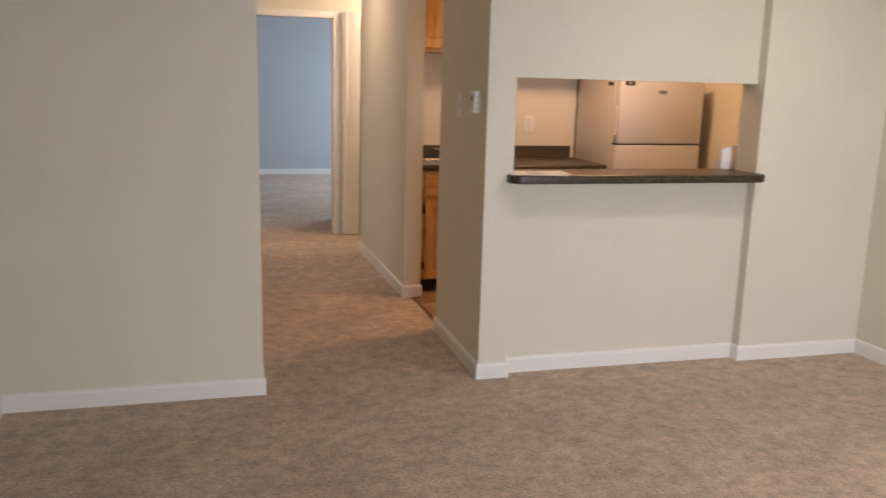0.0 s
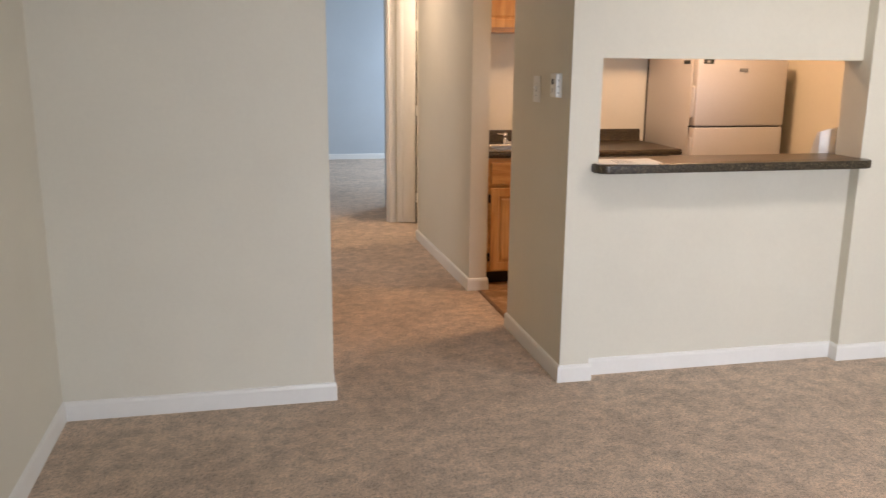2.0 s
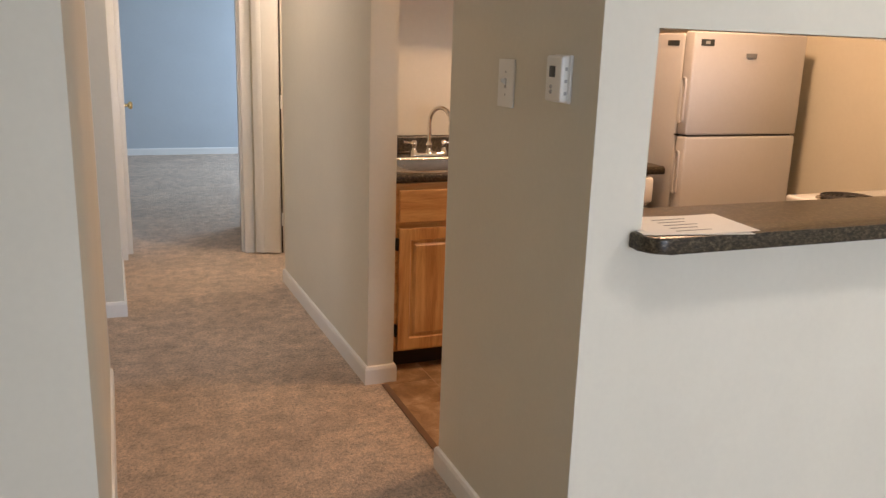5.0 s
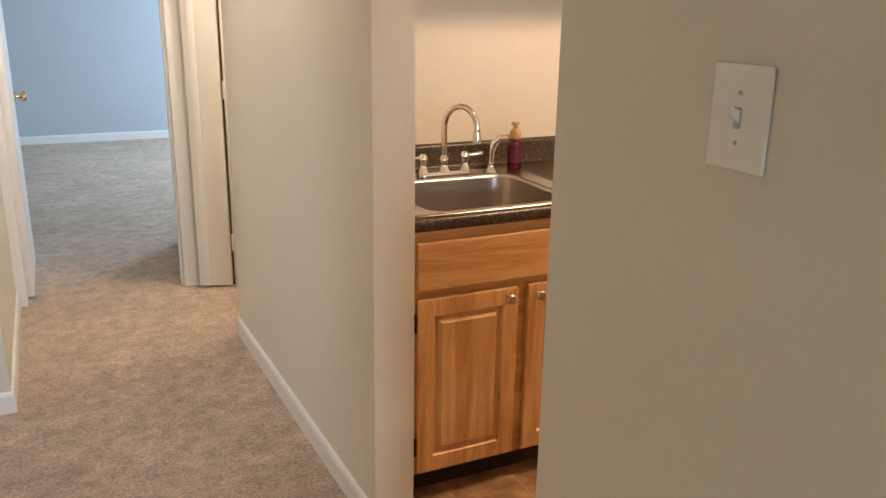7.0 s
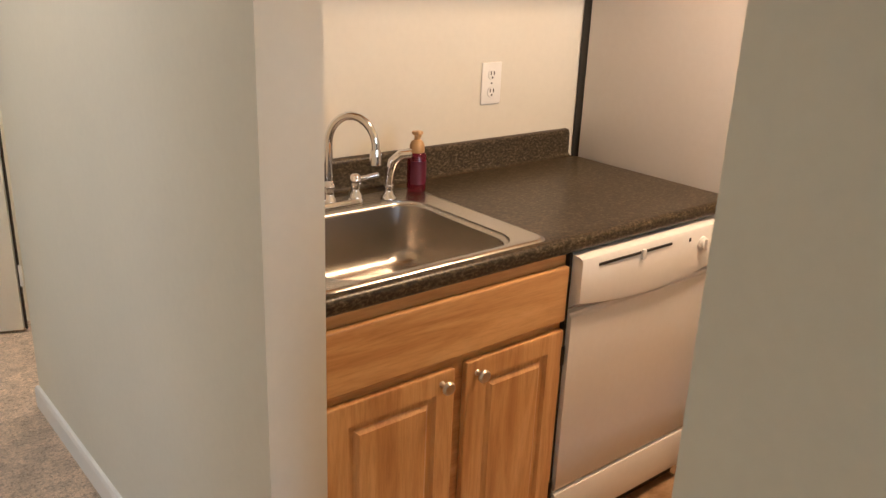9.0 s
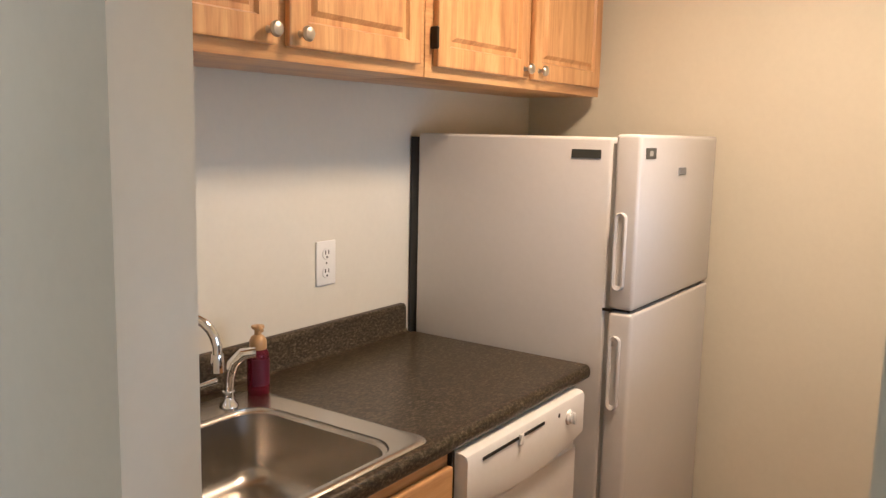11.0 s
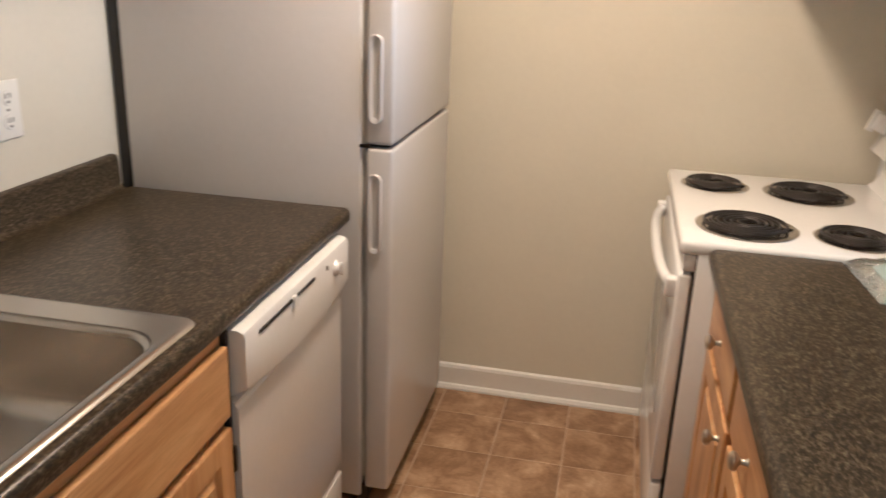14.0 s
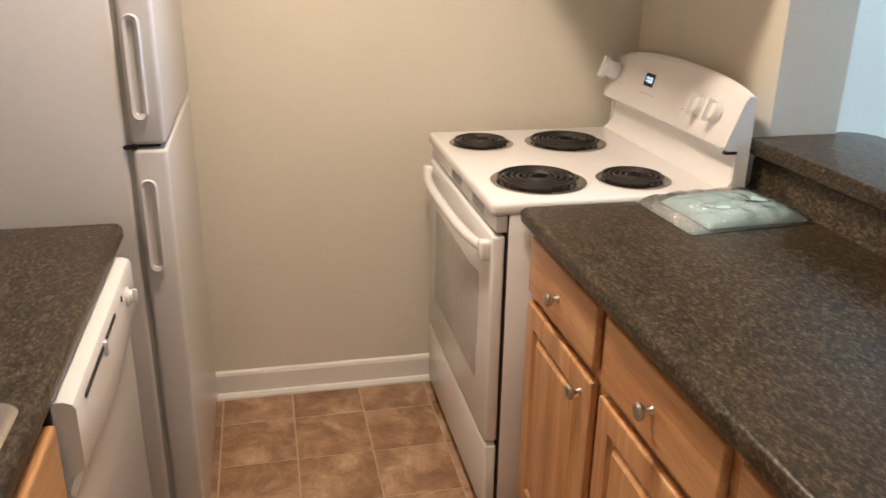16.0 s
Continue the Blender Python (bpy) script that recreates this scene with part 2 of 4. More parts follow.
def rounded(x0, x1, y0, y1, r, per=6):
    """Points round a rounded rectangle, anticlockwise."""
    pts = []
    for cx, cy, a0 in ((x1 - r, y1 - r, 0), (x0 + r, y1 - r, 90), (x0 + r, y0 + r, 180), (x1 - r, y0 + r, 270)):
        for k in range(per + 1):
            a = radians(a0 + 90 * k / per)
            pts.append((cx + r * math.cos(a), cy + r * math.sin(a)))
    return pts


def loft(bm, loops, close_first=False, close_last=False):
    rings = [[bm.verts.new(p) for p in loop] for loop in loops]
    n = len(rings[0])
    for a, b in zip(rings, rings[1:]):
        for k in range(n):
            bm.faces.new((a[k], a[(k + 1) % n], b[(k + 1) % n], b[k]))
    if close_first:
        bm.faces.new(rings[0][::-1])
    if close_last:
        bm.faces.new(rings[-1])


def extrude_x(bm, profile, x0, x1):
    """A (y, z) outline drawn out along x, closed at both ends."""
    loft(bm, [[(x0, y, z) for y, z in profile], [(x1, y, z) for y, z in profile]], True, True)


def finish(name, bm, mats, parent=None, smooth=False, flat_angle=40):
    bmesh.ops.recalc_face_normals(bm, faces=bm.faces)
    if parent is not None:
        bmesh.ops.translate(bm, verts=bm.verts, vec=-parent.location)
    me = bpy.data.meshes.new(name)
    bm.to_mesh(me)
    bm.free()
    for m in mats if isinstance(mats, (list, tuple)) else [mats]:
        me.materials.append(m)
    if smooth:
        me.polygons.foreach_set("use_smooth", [True] * len(me.polygons))
        me.set_sharp_from_angle(angle=radians(flat_angle))
    ob = new(name, me)
    if parent is not None:
        ob.parent = parent
    return ob


def empty(name, place, label, category, group=""):
    ob = new(name)
    ob.empty_display_size = 0.1
    ob.location = place
    return tagged(ob, label, category, group)


def block(name, x0, x1, y0, y1, z0, z1, mat, parent=None, bev=0.003, seg=2, edges=None):
    bm = bmesh.new()
    box(bm, x0, x1, y0, y1, z0, z1, bev, seg, edges)
    return finish(name, bm, mat, parent, smooth=bev > 0)


def moulding(name, path, profile, mat, label):
    """A skirting along wall-face points; the room lies to the left of the way."""
    bm = bmesh.new()
    pts = [Vector(p) for p in path]
    loops = []
    for i, p in enumerate(pts):
        d0 = (p - pts[i - 1]).normalized() if i else (pts[1] - p).normalized()
        d1 = (pts[i + 1] - p).normalized() if i < len(pts) - 1 else d0
        n0, n1 = Vector((-d0.y, d0.x)), Vector((-d1.y, d1.x))
        m = (n0 + n1).normalized()
        m /= max(m.dot(n0), 0.3)
        loops.append([(p.x + m.x * o, p.y + m.y * o, z) for o, z in profile])
    loft(bm, loops, True, True)
    return tagged(finish(name, bm, mat), label, "baseboard", kind="structure")


def wall(name, boxes, mat, label):
    """A wall out of butted blocks, with what it leaves open between them."""
    bm = bmesh.new()
    for b in boxes:
        box(bm, *b)
    bmesh.ops.remove_doubles(bm, verts=bm.verts, dist=0.0005)
    return tagged(finish(name, bm, mat), label, "wall", kind="structure")


# ---- structure ----
H = 2.44
XW, XE = -0.730, 3.775          # living room side walls
YL, YI, YK = 3.835, 3.900, 4.024  # living face, recessed infill face, kitchen face
YN = 6.224                       # kitchen north wall
PX0, PX1 = 1.620, 2.992          # serving hatch
CX = 1.474                       # hall face of the column wall
HX, HF = 1.447, 1.415            # hall face of the wall north of the kitchen, at its near and far end

bm = bmesh.new()
box(bm, XW, XE, -1.6, 4.06, -0.05, 0.0)
box(bm, 0.36, 1.52, 4.06, 8.015, -0.05, 0.0)
box(bm, 1.52, 2.6, 6.40, 8.015, -0.05, 0.0)
box(bm, -2.2, 4.0, 8.015, 13.2, -0.05, 0.0)
carpet_ob = tagged(finish("floor", bm, CARPET), "beige cut-pile carpet with flattened footmarks", "carpet", kind="structure")

wall("wall_north", [(XW - 0.12, 0.404, YL, YL + 0.12, 0, H)], WALL, "pale sage painted living room wall")
wall("wall_west", [(XW - 0.12, XW, -1.6, YL, 0, H)], WALL, "pale painted side wall of the living room")
wall("wall_east", [(XE, XE + 0.12, -1.6, YL, 0, H), (XE, XE + 0.12, YL, 6.365, 0, H)], WALL, "pale painted end wall shared with the kitchen")
wall("wall_south", [(XW - 0.12, 0.75, -1.72, -1.6, 0, H), (2.85, XE + 0.12, -1.72, -1.6, 0, H), (0.75, 2.85, -1.72, -1.6, 2.08, H), (0.75, 2.85, -1.72, -1.6, 0, 0.06)], WALL, "painted wall with a glazed patio door")
wall("wall_hatch", [(CX, PX0, YL, YK, 0, H), (CX, 1.578, YK, 4.695, 0, H), (PX1, XE, YL, YK, 0, H), (PX0, PX1, YI, YK, 0, 1.003), (PX0, PX1, YI, YK, 1.512, H)], WALL, "painted wall with a serving hatch into the kitchen")
wall("wall_hall_west", [(0.29, 0.404, YL + 0.12, 5.78, 0, H), (0.315, 0.480, 6.73, 7.925, 0, H), (0.29, 0.404, 5.78, 6.73, 2.08, H)], WALL, "painted hall wall with a doorway")
ob = wall("wall_hall_east", [(HX, 1.565, 5.481, 7.145, 0, H), (1.565, 2.6, 6.365, 6.40, 0, H)], WALL, "painted wall between hall and kitchen")
for v in ob.data.vertices:      # the hall narrows a little towards the bedroom
    if v.co.y > 7.0 and v.co.x < 1.5:
        v.co.x = HF
wall("wall_kitchen_north", [(1.565, XE + 0.12, YN, 6.365, 0, H)], WALL, "cream painted kitchen wall behind the sink")
wall("wall_bedroom_south", [(-2.2, 0.495, 7.925, 8.015, 0, H), (1.295, 4.0, 7.925, 8.015, 0, H), (0.495, 1.295, 7.925, 8.015, 2.06, H)], WALL, "painted wall with the bedroom doorway")
wall("wall_recess_east", [(2.6, 2.7, 6.365, 7.925, 0, H)], WALL, "painted end wall of the hall recess")
wall("wall_bedroom_closet", [(1.38, 1.49, 8.015, 8.78, 0, H)], BEDWALL, "painted short wall inside the bedroom")
wall("wall_bedroom_north", [(-2.2, 4.0, 13.1, 13.22, 0, H)], BEDWALL, "pale blue-grey bedroom wall")
wall("wall_bedroom_west", [(-2.32, -2.2, 7.925, 13.22, 0, H)], BEDWALL, "pale blue-grey bedroom side wall")
wall("wall_bedroom_east", [(4.0, 4.12, 7.925, 10.1, 0, H), (4.0, 4.12, 12.3, 13.22, 0, H), (4.0, 4.12, 10.1, 12.3, 0, 0.7), (4.0, 4.12, 10.1, 12.3, 2.1, H)], BEDWALL, "pale bedroom wall with a window")
wall("wall_foyer", [(-1.1, -1.0, YL + 0.12, 5.5, 0, H), (-1.1, -1.0, 6.5, 6.83, 0, H), (-1.1, -1.0, 5.5, 6.5, 0, 0.2), (-1.1, -1.0, 5.5, 6.5, 2.0, H), (-1.0, 0.315, 6.73, 6.83, 0, H)], WALL, "painted walls of the entry")
bm = bmesh.new()
box(bm, XW - 0.12, XE + 0.12, -1.72, 6.365, H, H + 0.1)
box(bm, -2.32, 4.12, 6.365, 13.22, H, H + 0.1)
tagged(finish("ceiling", bm, CEIL), "flat white painted ceiling", "ceiling", kind="structure")

SKIRT = [(0, 0.0), (0.013, 0.0), (0.013, 0.068), (0.009, 0.080), (0.0, 0.084)]
BASE = "white painted baseboard"
moulding("baseboard", [(0.404, 5.78), (0.404, YL), (XW, YL), (XW, -1.6)], SKIRT, TRIM, BASE)
moulding("baseboard", [(XE, -1.6), (XE, YL), (PX1, YL), (PX1, YI), (PX0, YI), (PX0, YL), (CX, YL), (CX, 4.695), (1.576, 4.695)], SKIRT, TRIM, BASE)
moulding("baseboard", [(1.565, 5.53), (1.565, 5.481), (HX, 5.481), (HF, 7.145), (1.565, 7.145)], SKIRT, TRIM, BASE)
moulding("baseboard", [(0.480, 7.925), (0.480, 6.73), (0.318, 6.73)], SKIRT, TRIM, BASE)
moulding("baseboard", [(4.0, 13.1), (-2.2, 13.1)], SKIRT, TRIM, BASE)
moulding("baseboard", [(1.49, 8.78), (1.38, 8.78), (1.38, 8.035)], SKIRT, TRIM, BASE)
KSKIRT = [(0, 0.0), (0.028, 0.0), (0.027, 0.010), (0.021, 0.019), (0.014, 0.022), (0.013, 0.022), (0.013, 0.086), (0.009, 0.096), (0.0, 0.101)]
moulding("baseboard", [(XE, 4.05), (XE, YN)], KSKIRT, TRIM, "tall white baseboard with a rounded shoe strip")


def casing(name, x0, x1, y, top, w=0.065, side=-1):
    """Door lining and casing round an opening in a wall along x."""
    bm = bmesh.new()
    y0, y1 = (y - 0.016, y) if side < 0 else (y, y + 0.016)
    box(bm, x0 - w, x0, y0, y1, 0, top + w, 0.005)
    box(bm, x1, x1 + w, y0, y1, 0, top + w, 0.005)
    box(bm, x0, x1, y0, y1, top, top + w, 0.005)
    return tagged(finish(name, bm, TRIM, smooth=True), "white painted door casing", "door casing", kind="structure")


casing("trim", 0.525, 1.285, 7.925, 2.03)
bm = bmesh.new()
box(bm, 0.496, 0.525, 7.927, 8.02, 0, 2.03, 0.003)
box(bm, 1.285, 1.294, 7.927, 8.02, 0, 2.03, 0.002)
box(bm, 0.525, 1.285, 7.927, 8.02, 2.03, 2.058, 0.003)
box(bm, 1.272, 1.285, 7.95, 7.985, 0, 2.03, 0.002)
tagged(finish("door_frame", bm, TRIM, smooth=True), "white painted door lining with a stop", "door frame", kind="structure")
# lining of the entry doorway
bm = bmesh.new()
box(bm, 0.255, 0.313, 6.712, 6.729, 0, 2.08, 0.004)
box(bm, 0.288, 0.406, 5.782, 5.795, 0, 2.07, 0.003)
tagged(finish("trim", bm, TRIM, smooth=True), "white painted doorway lining", "door casing", kind="structure")


def window(name, x0, x1, y0, y1, z0, z1, label):
    """A white window: frame, middle bar and panes."""
    e = tagged(empty(name, ((x0 + x1) / 2, (y0 + y1) / 2, z0), label, "window"), kind="structure")
    bm = bmesh.new()
    along_x = (x1 - x0) > (y1 - y0)
    w = 0.05
    box(bm, x0, x1, y0, y1, z0, z0 + w, 0.004)
    box(bm, x0, x1, y0, y1, z1 - w, z1, 0.004)
    if along_x:
        for a in (x0, (x0 + x1) / 2 - w / 2, x1 - w):
            box(bm, a, a + w, y0, y1, z0 + w, z1 - w, 0.004)
    else:
        for a in (y0, (y0 + y1) / 2 - w / 2, y1 - w):
            box(bm, x0, x1, a, a + w, z0 + w, z1 - w, 0.004)
    finish("frame", bm, TRIM, e, smooth=True)
    xm, ym = (x0 + x1) / 2, (y0 + y1) / 2
    g = block("pane", x0 + w if along_x else xm - 0.003, x1 - w if along_x else xm + 0.003, ym - 0.003 if along_x else y0 + w, ym + 0.003 if along_x else y1 - w, z0 + w, z1 - w, PANE, e, 0)
    g.visible_shadow = False


window("window_1", 0.75, 2.85, -1.71, -1.68, 0.06, 2.08, "wide white-framed glazed patio door")
window("window_3", -1.07, -1.04, 5.5, 6.5, 0.2, 2.0, "tall white-framed entry window")
window("window_2", 4.06, 4.09, 10.1, 12.3, 0.7, 2.1, "white-framed bedroom window")

# doors
e = empty("bedroom_door", (0.535, 8.025, 0.0), "white painted bedroom door standing open, with a brass knob", "door")
e["kind"] = "structure"
block("leaf", 0.5210, 0.5590, 8.0215, 8.785, 0.012, 2.03, TRIM, e, 0.003)
bm = bmesh.new()
lathe(bm, (0.5615, 8.715, 0.955), [(0.030, 0), (0.030, 0.006), (0.012, 0.008), (0.011, 0.028), (0.024, 0.036), (0.028, 0.048), (0.024, 0.060), (0.010, 0.064)], 20, "x")
tagged(finish("knob", bm, BRASS, e, smooth=True), "round brass door knob")
bm = bmesh.new()
for z in (0.25, 1.05, 1.8):
    box(bm, 0.526, 0.534, 8.013, 8.027, z - 0.045, z + 0.045, 0.002)
finish("hinge", bm, TRIM, e)

e = empty("hall_door", (1.36, 7.895, 0.0), "white painted hall door standing ajar with dark hinges", "door")
e["kind"] = "structure"
bm = bmesh.new()
box(bm, 0, 0.17, -0.02, 0.02, 0.012, 2.09, 0.006)
box(bm, 0.025, 0.06, -0.026, -0.018, 0.012, 2.09, 0.004)
bmesh.ops.rotate(bm, verts=bm.verts, cent=(0, 0, 0), matrix=Matrix.Rotation(radians(-20), 3, "Z"))
bmesh.ops.translate(bm, verts=bm.verts, vec=(1.362, 7.885, 0))
finish("leaf", bm, TRIM, e, smooth=True)
block("gap", 1.526, 1.533, 7.815, 7.835, 0.012, 2.05, DARKGAP, e, 0)
bm = bmesh.new()
for z in (0.25, 1.05, 1.8):
    tube(bm, [(1.532, 7.81, z - 0.045), (1.532, 7.81, z + 0.045)], 0.007, 10)
tagged(finish("hinge", bm, TRIM, e, smooth=True), "painted hinge knuckle")

# ---- kitchen: cabinets and counters ----


def knob(place, parent, axis):
    """Round nickel knob; axis 'y' sticks out to +y, '-y' to -y."""
    bm = bmesh.new()
    lathe(bm, place, [(0.008, 0.0), (0.0055, 0.004), (0.005, 0.012), (0.009, 0.016), (0.0155, 0.020), (0.0165, 0.025), (0.013, 0.030), (0.005, 0.032)], 18, axis)
    return tagged(finish("handle", bm, NICKEL, parent, smooth=True), "small round nickel knob")


def raised_front(name, x0, x1, z0, z1, y, out, parent, mat, panel=True):
    """A cabinet door or drawer front on the plane y, facing out (+1 or -1), 20 mm thick."""
    bm = bmesh.new()
    t = 0.019
    box(bm, x0, x1, min(y, y + out * t), max(y, y + out * t), z0, z1, 0.005, 2)
    if panel:
        bmesh.ops.recalc_face_normals(bm, faces=bm.faces)
        face = max((f for f in bm.faces if f.normal.y * out > 0.9), key=lambda f: f.calc_area())
        for thick, depth in ((0.048, 0.0), (0.005, -0.009), (0.012, 0.0), (0.011, 0.009), (0.002, 0.0)):
            bmesh.ops.inset_region(bm, faces=[face], thickness=thick, depth=depth, use_even_offset=True)
    return finish(name, bm, mat, parent, smooth=True, flat_angle=22)


def hinges(x, zs, y, out, parent):
    for z in zs:
        tagged(block("hinge", x - 0.006, x + 0.006, min(y, y + out * 0.022), max(y, y + out * 0.022), z - 0.028, z + 0.028, BRONZE, parent, 0.003), "dark bronze hinge")


def carcass(parent, x0, x1, y0, y1, z0, z1, toe=0, out=0):
    """Cabinet body, with a dark toe space when toe is set."""
    bm = bmesh.new()
    box(bm, x0, x0 + 0.018, y0, y1, z0, z1)
    box(bm, x1 - 0.018, x1, y0, y1, z0, z1)
    box(bm, x0 + 0.018, x1 - 0.018, y0, y1, z0, z0 + 0.018)
    back = y1 - 0.012 if out < 0 else y0
    box(bm, x0 + 0.018, x1 - 0.018, back, back + 0.012, z0 + 0.018, z1)
    rail = y0 if out < 0 else y1 - 0.02
    mids = [(z0 + 0.018, z0 + 0.05), (0.655, 0.715), (z1 - 0.045, z1)]
    for a, b in mids:
        box(bm, x0 + 0.018, x1 - 0.018, rail, rail + 0.02, a, b)
    stiles = [(x0 + 0.018, x0 + 0.06), (x1 - 0.06, x1 - 0.018)] + ([((x0 + x1) / 2 - 0.03, (x0 + x1) / 2 + 0.05)] if x1 - x0 > 0.6 else [])
    for a, b in stiles:
        for (_, lo), (hi, _) in zip(mids, mids[1:]):
            box(bm, a, b, rail, rail + 0.02, lo, hi)
    finish("body", bm, WOOD_H, parent)
    if toe:
        yy = (y0 + 0.06, y1) if out < 0 else (y0, y1 - 0.06)
        tagged(block("toe_kick", x0 + 0.002, x1 - 0.002, yy[0], yy[1], 0.004, z0, DARKGAP, parent, 0), "dark recessed toe kick")


FY = 5.584   # face frame of the north base cabinets
e = empty("sink_cabinet", (1.93, 5.879, 0.0), "honey-stained wooden sink base cabinet with two raised-panel doors", "cabinet")
carcass(e, 1.568, 2.302, FY, 6.219, 0.095, 0.868, 1, out=-1)
raised_front("drawer_front", 1.612, 2.298, 0.694, 0.840, FY - 0.001, -1, e, WOOD_H, False)
raised_front("door", 1.612, 1.948, 0.106, 0.670, FY - 0.001, -1, e, WOOD_V)
raised_front("door", 1.982, 2.298, 0.106, 0.672, FY - 0.001, -1, e, WOOD_V)
knob((1.910, FY - 0.02, 0.641), e, "-y")
knob((2.014, FY - 0.02, 0.639), e, "-y")
hinges(1.604, (0.60, 0.20), FY - 0.001, -1, e)
hinges(2.2995, (0.60, 0.20), FY - 0.001, -1, e)

# north counter with the sink cut-out
NOSE = 5.560
SX0, SX1, SY0, SY1 = 1.612, 2.242, 5.581, 6.134
CT = 0.912


def nose_profile(y_front, y_back, out, top=CT, thick=0.040):
    """Rounded counter edge: outline (y, z) from the back round the nose; out is -1 or 1."""
    r = 0.016
    pts = [(y_back, top - thick), (y_back, top)]
    for k in range(7):
        a = radians(90 - 90 * k / 6)
        pts.append((y_front - out * r + out * r * math.cos(a), top - r + r * math.sin(a)))
    for k in range(5):
        a = radians(-90 * k / 4)
        pts.append((y_front - out * r * 0.8 + out * r * 0.8 * math.cos(a), top - thick + r * 0.8 + r * 0.8 * math.sin(a)))
    return pts


e = empty("countertop", (2.27, 5.879, 0.87), "charcoal-brown speckled laminate countertop with a backsplash, beside the fridge", "countertop")
bm = bmesh.new()
extrude_x(bm, nose_profile(NOSE, SY0 + 0.03, -1), 1.566, 2.977)
box(bm, 1.566, SX0 + 0.03, SY0 + 0.03, 6.179, CT - 0.040, CT)
box(bm, SX1 - 0.03, 2.977, SY0 + 0.03, 6.179, CT - 0.040, CT)
box(bm, SX0 + 0.03, SX1 - 0.03, SY1 - 0.05, 6.179, CT - 0.040, CT)
bmesh.ops.remove_doubles(bm, verts=bm.verts, dist=0.0004)
finish("top", bm, LAMINATE, e, smooth=True)
bm = bmesh.new()
cove = [(6.179, CT - 0.04), (6.179, CT), (6.191, CT + 0.003), (6.198, CT + 0.012), (6.199, CT + 0.075), (6.202, CT + 0.085), (6.209, CT + 0.090), (6.222, CT + 0.090), (6.222, CT - 0.04)]
extrude_x(bm, cove, 1.566, 2.962)
finish("backsplash", bm, LAMINATE, e, smooth=True)

# drop-in sink
e = empty("sink", ((SX0 + SX1) / 2, (SY0 + SY1) / 2, CT), "single-bowl stainless steel drop-in sink", "sink")
bm = bmesh.new()
BX0, BX1, BY0, BY1 = 1.680, 2.160, 5.612, 6.026


def ring(x0, x1, y0, y1, r, z):
    return [(x, y, z) for x, y in rounded(x0, x1, y0, y1, r, 7)]


loops = [ring(SX0, SX1, SY0, SY1, 0.035, CT + 0.001), ring(SX0 + 0.003, SX1 - 0.003, SY0 + 0.003, SY1 - 0.003, 0.034, CT + 0.0045),
         ring(SX0 + 0.012, SX1 - 0.012, SY0 + 0.012, SY1 - 0.012, 0.03, CT + 0.0058), ring(SX0 + 0.022, SX1 - 0.022, SY0 + 0.022, SY1 - 0.022, 0.028, CT + 0.0052),
         ring(BX0 - 0.010, BX1 + 0.010, BY0 - 0.010, BY1 + 0.010, 0.075, CT + 0.004)]
for k in range(1, 5):
    a = radians(90 * k / 4)
    o = 0.010 * math.cos(a)
    loops.append(ring(BX0 - o, BX1 + o, BY0 - o, BY1 + o, 0.072, CT + 0.004 - 0.012 * math.sin(a)))
depth = 0.168
loops.append(ring(BX0 + 0.008, BX1 - 0.008, BY0 + 0.008, BY1 - 0.008, 0.07, CT - depth + 0.05))
for k in range(1, 6):
    a = radians(90 * k / 5)
    o = 0.008 + 0.05 * (1 - math.cos(a))
    loops.append(ring(BX0 + o, BX1 - o, BY0 + o, BY1 - o, 0.066, CT - depth + 0.05 - 0.05 * math.sin(a)))
cx, cy = 1.955, 5.86
n = len(loops[0])
circle = []
for x, y, z in loops[-1]:
    a = math.atan2(y - cy, x - cx)
    circle.append((cx + 0.046 * math.cos(a), cy + 0.046 * math.sin(a), CT - depth - 0.006))
loops.append(circle)
loft(bm, loops)
finish("basin", bm, STEEL, e, smooth=True, flat_angle=60)
bm = bmesh.new()
lathe(bm, (cx, cy, CT - depth - 0.012), [(0.030, -0.03), (0.030, 0.002), (0.033, 0.006), (0.046, 0.0085)], 28)
tagged(finish("drain_ring", bm, CHROME, e, smooth=True), "chrome drain ring")
bm = bmesh.new()
lathe(bm, (cx, cy, CT - depth - 0.010), [(0.041, 0.0), (0.041, 0.0072), (0.020, 0.0078), (0.004, 0.0080)], 24)
tagged(finish("drain", bm, BLACK, e, smooth=True), "black drain opening")

# faucet
RIM = CT + 0.0055
e = empty("faucet", (1.932, 6.071, RIM), "chrome gooseneck faucet with two lever handles", "faucet")
bm = bmesh.new()
plate = rounded(1.832, 2.032, 6.047, 6.095, 0.022, 6)
loft(bm, [[(x, y, RIM) for x, y in plate], [(x, y, RIM + 0.010) for x, y in plate], [(1.932 + (x - 1.932) * 0.96, 6.071 + (y - 6.071) * 0.85, RIM + 0.016) for x, y in plate]], True, True)
finish("base", bm, CHROME, e, smooth=True)
bm = bmesh.new()
lathe(bm, (1.932, 6.071, RIM + 0.014), [(0.021, 0), (0.020, 0.008), (0.014, 0.016), (0.013, 0.03), (0.017, 0.036), (0.017, 0.044), (0.012, 0.05), (0.010, 0.058)], 20)
pts = [(1.932, 6.071, RIM + 0.06), (1.932, 6.071, RIM + 0.165)]
for k in range(1, 13):
    a = radians(180 - 15.5 * k)
    h = 0.062 + 0.062 * math.cos(a)
    pts.append((1.932 + h * 0.60, 6.071 - h * 0.80, RIM + 0.165 + 0.075 * math.sin(a)))
tube(bm, pts, 0.0105, 14)
last, before = Vector(pts[-1]), Vector(pts[-2])
way = (last - before).normalized()
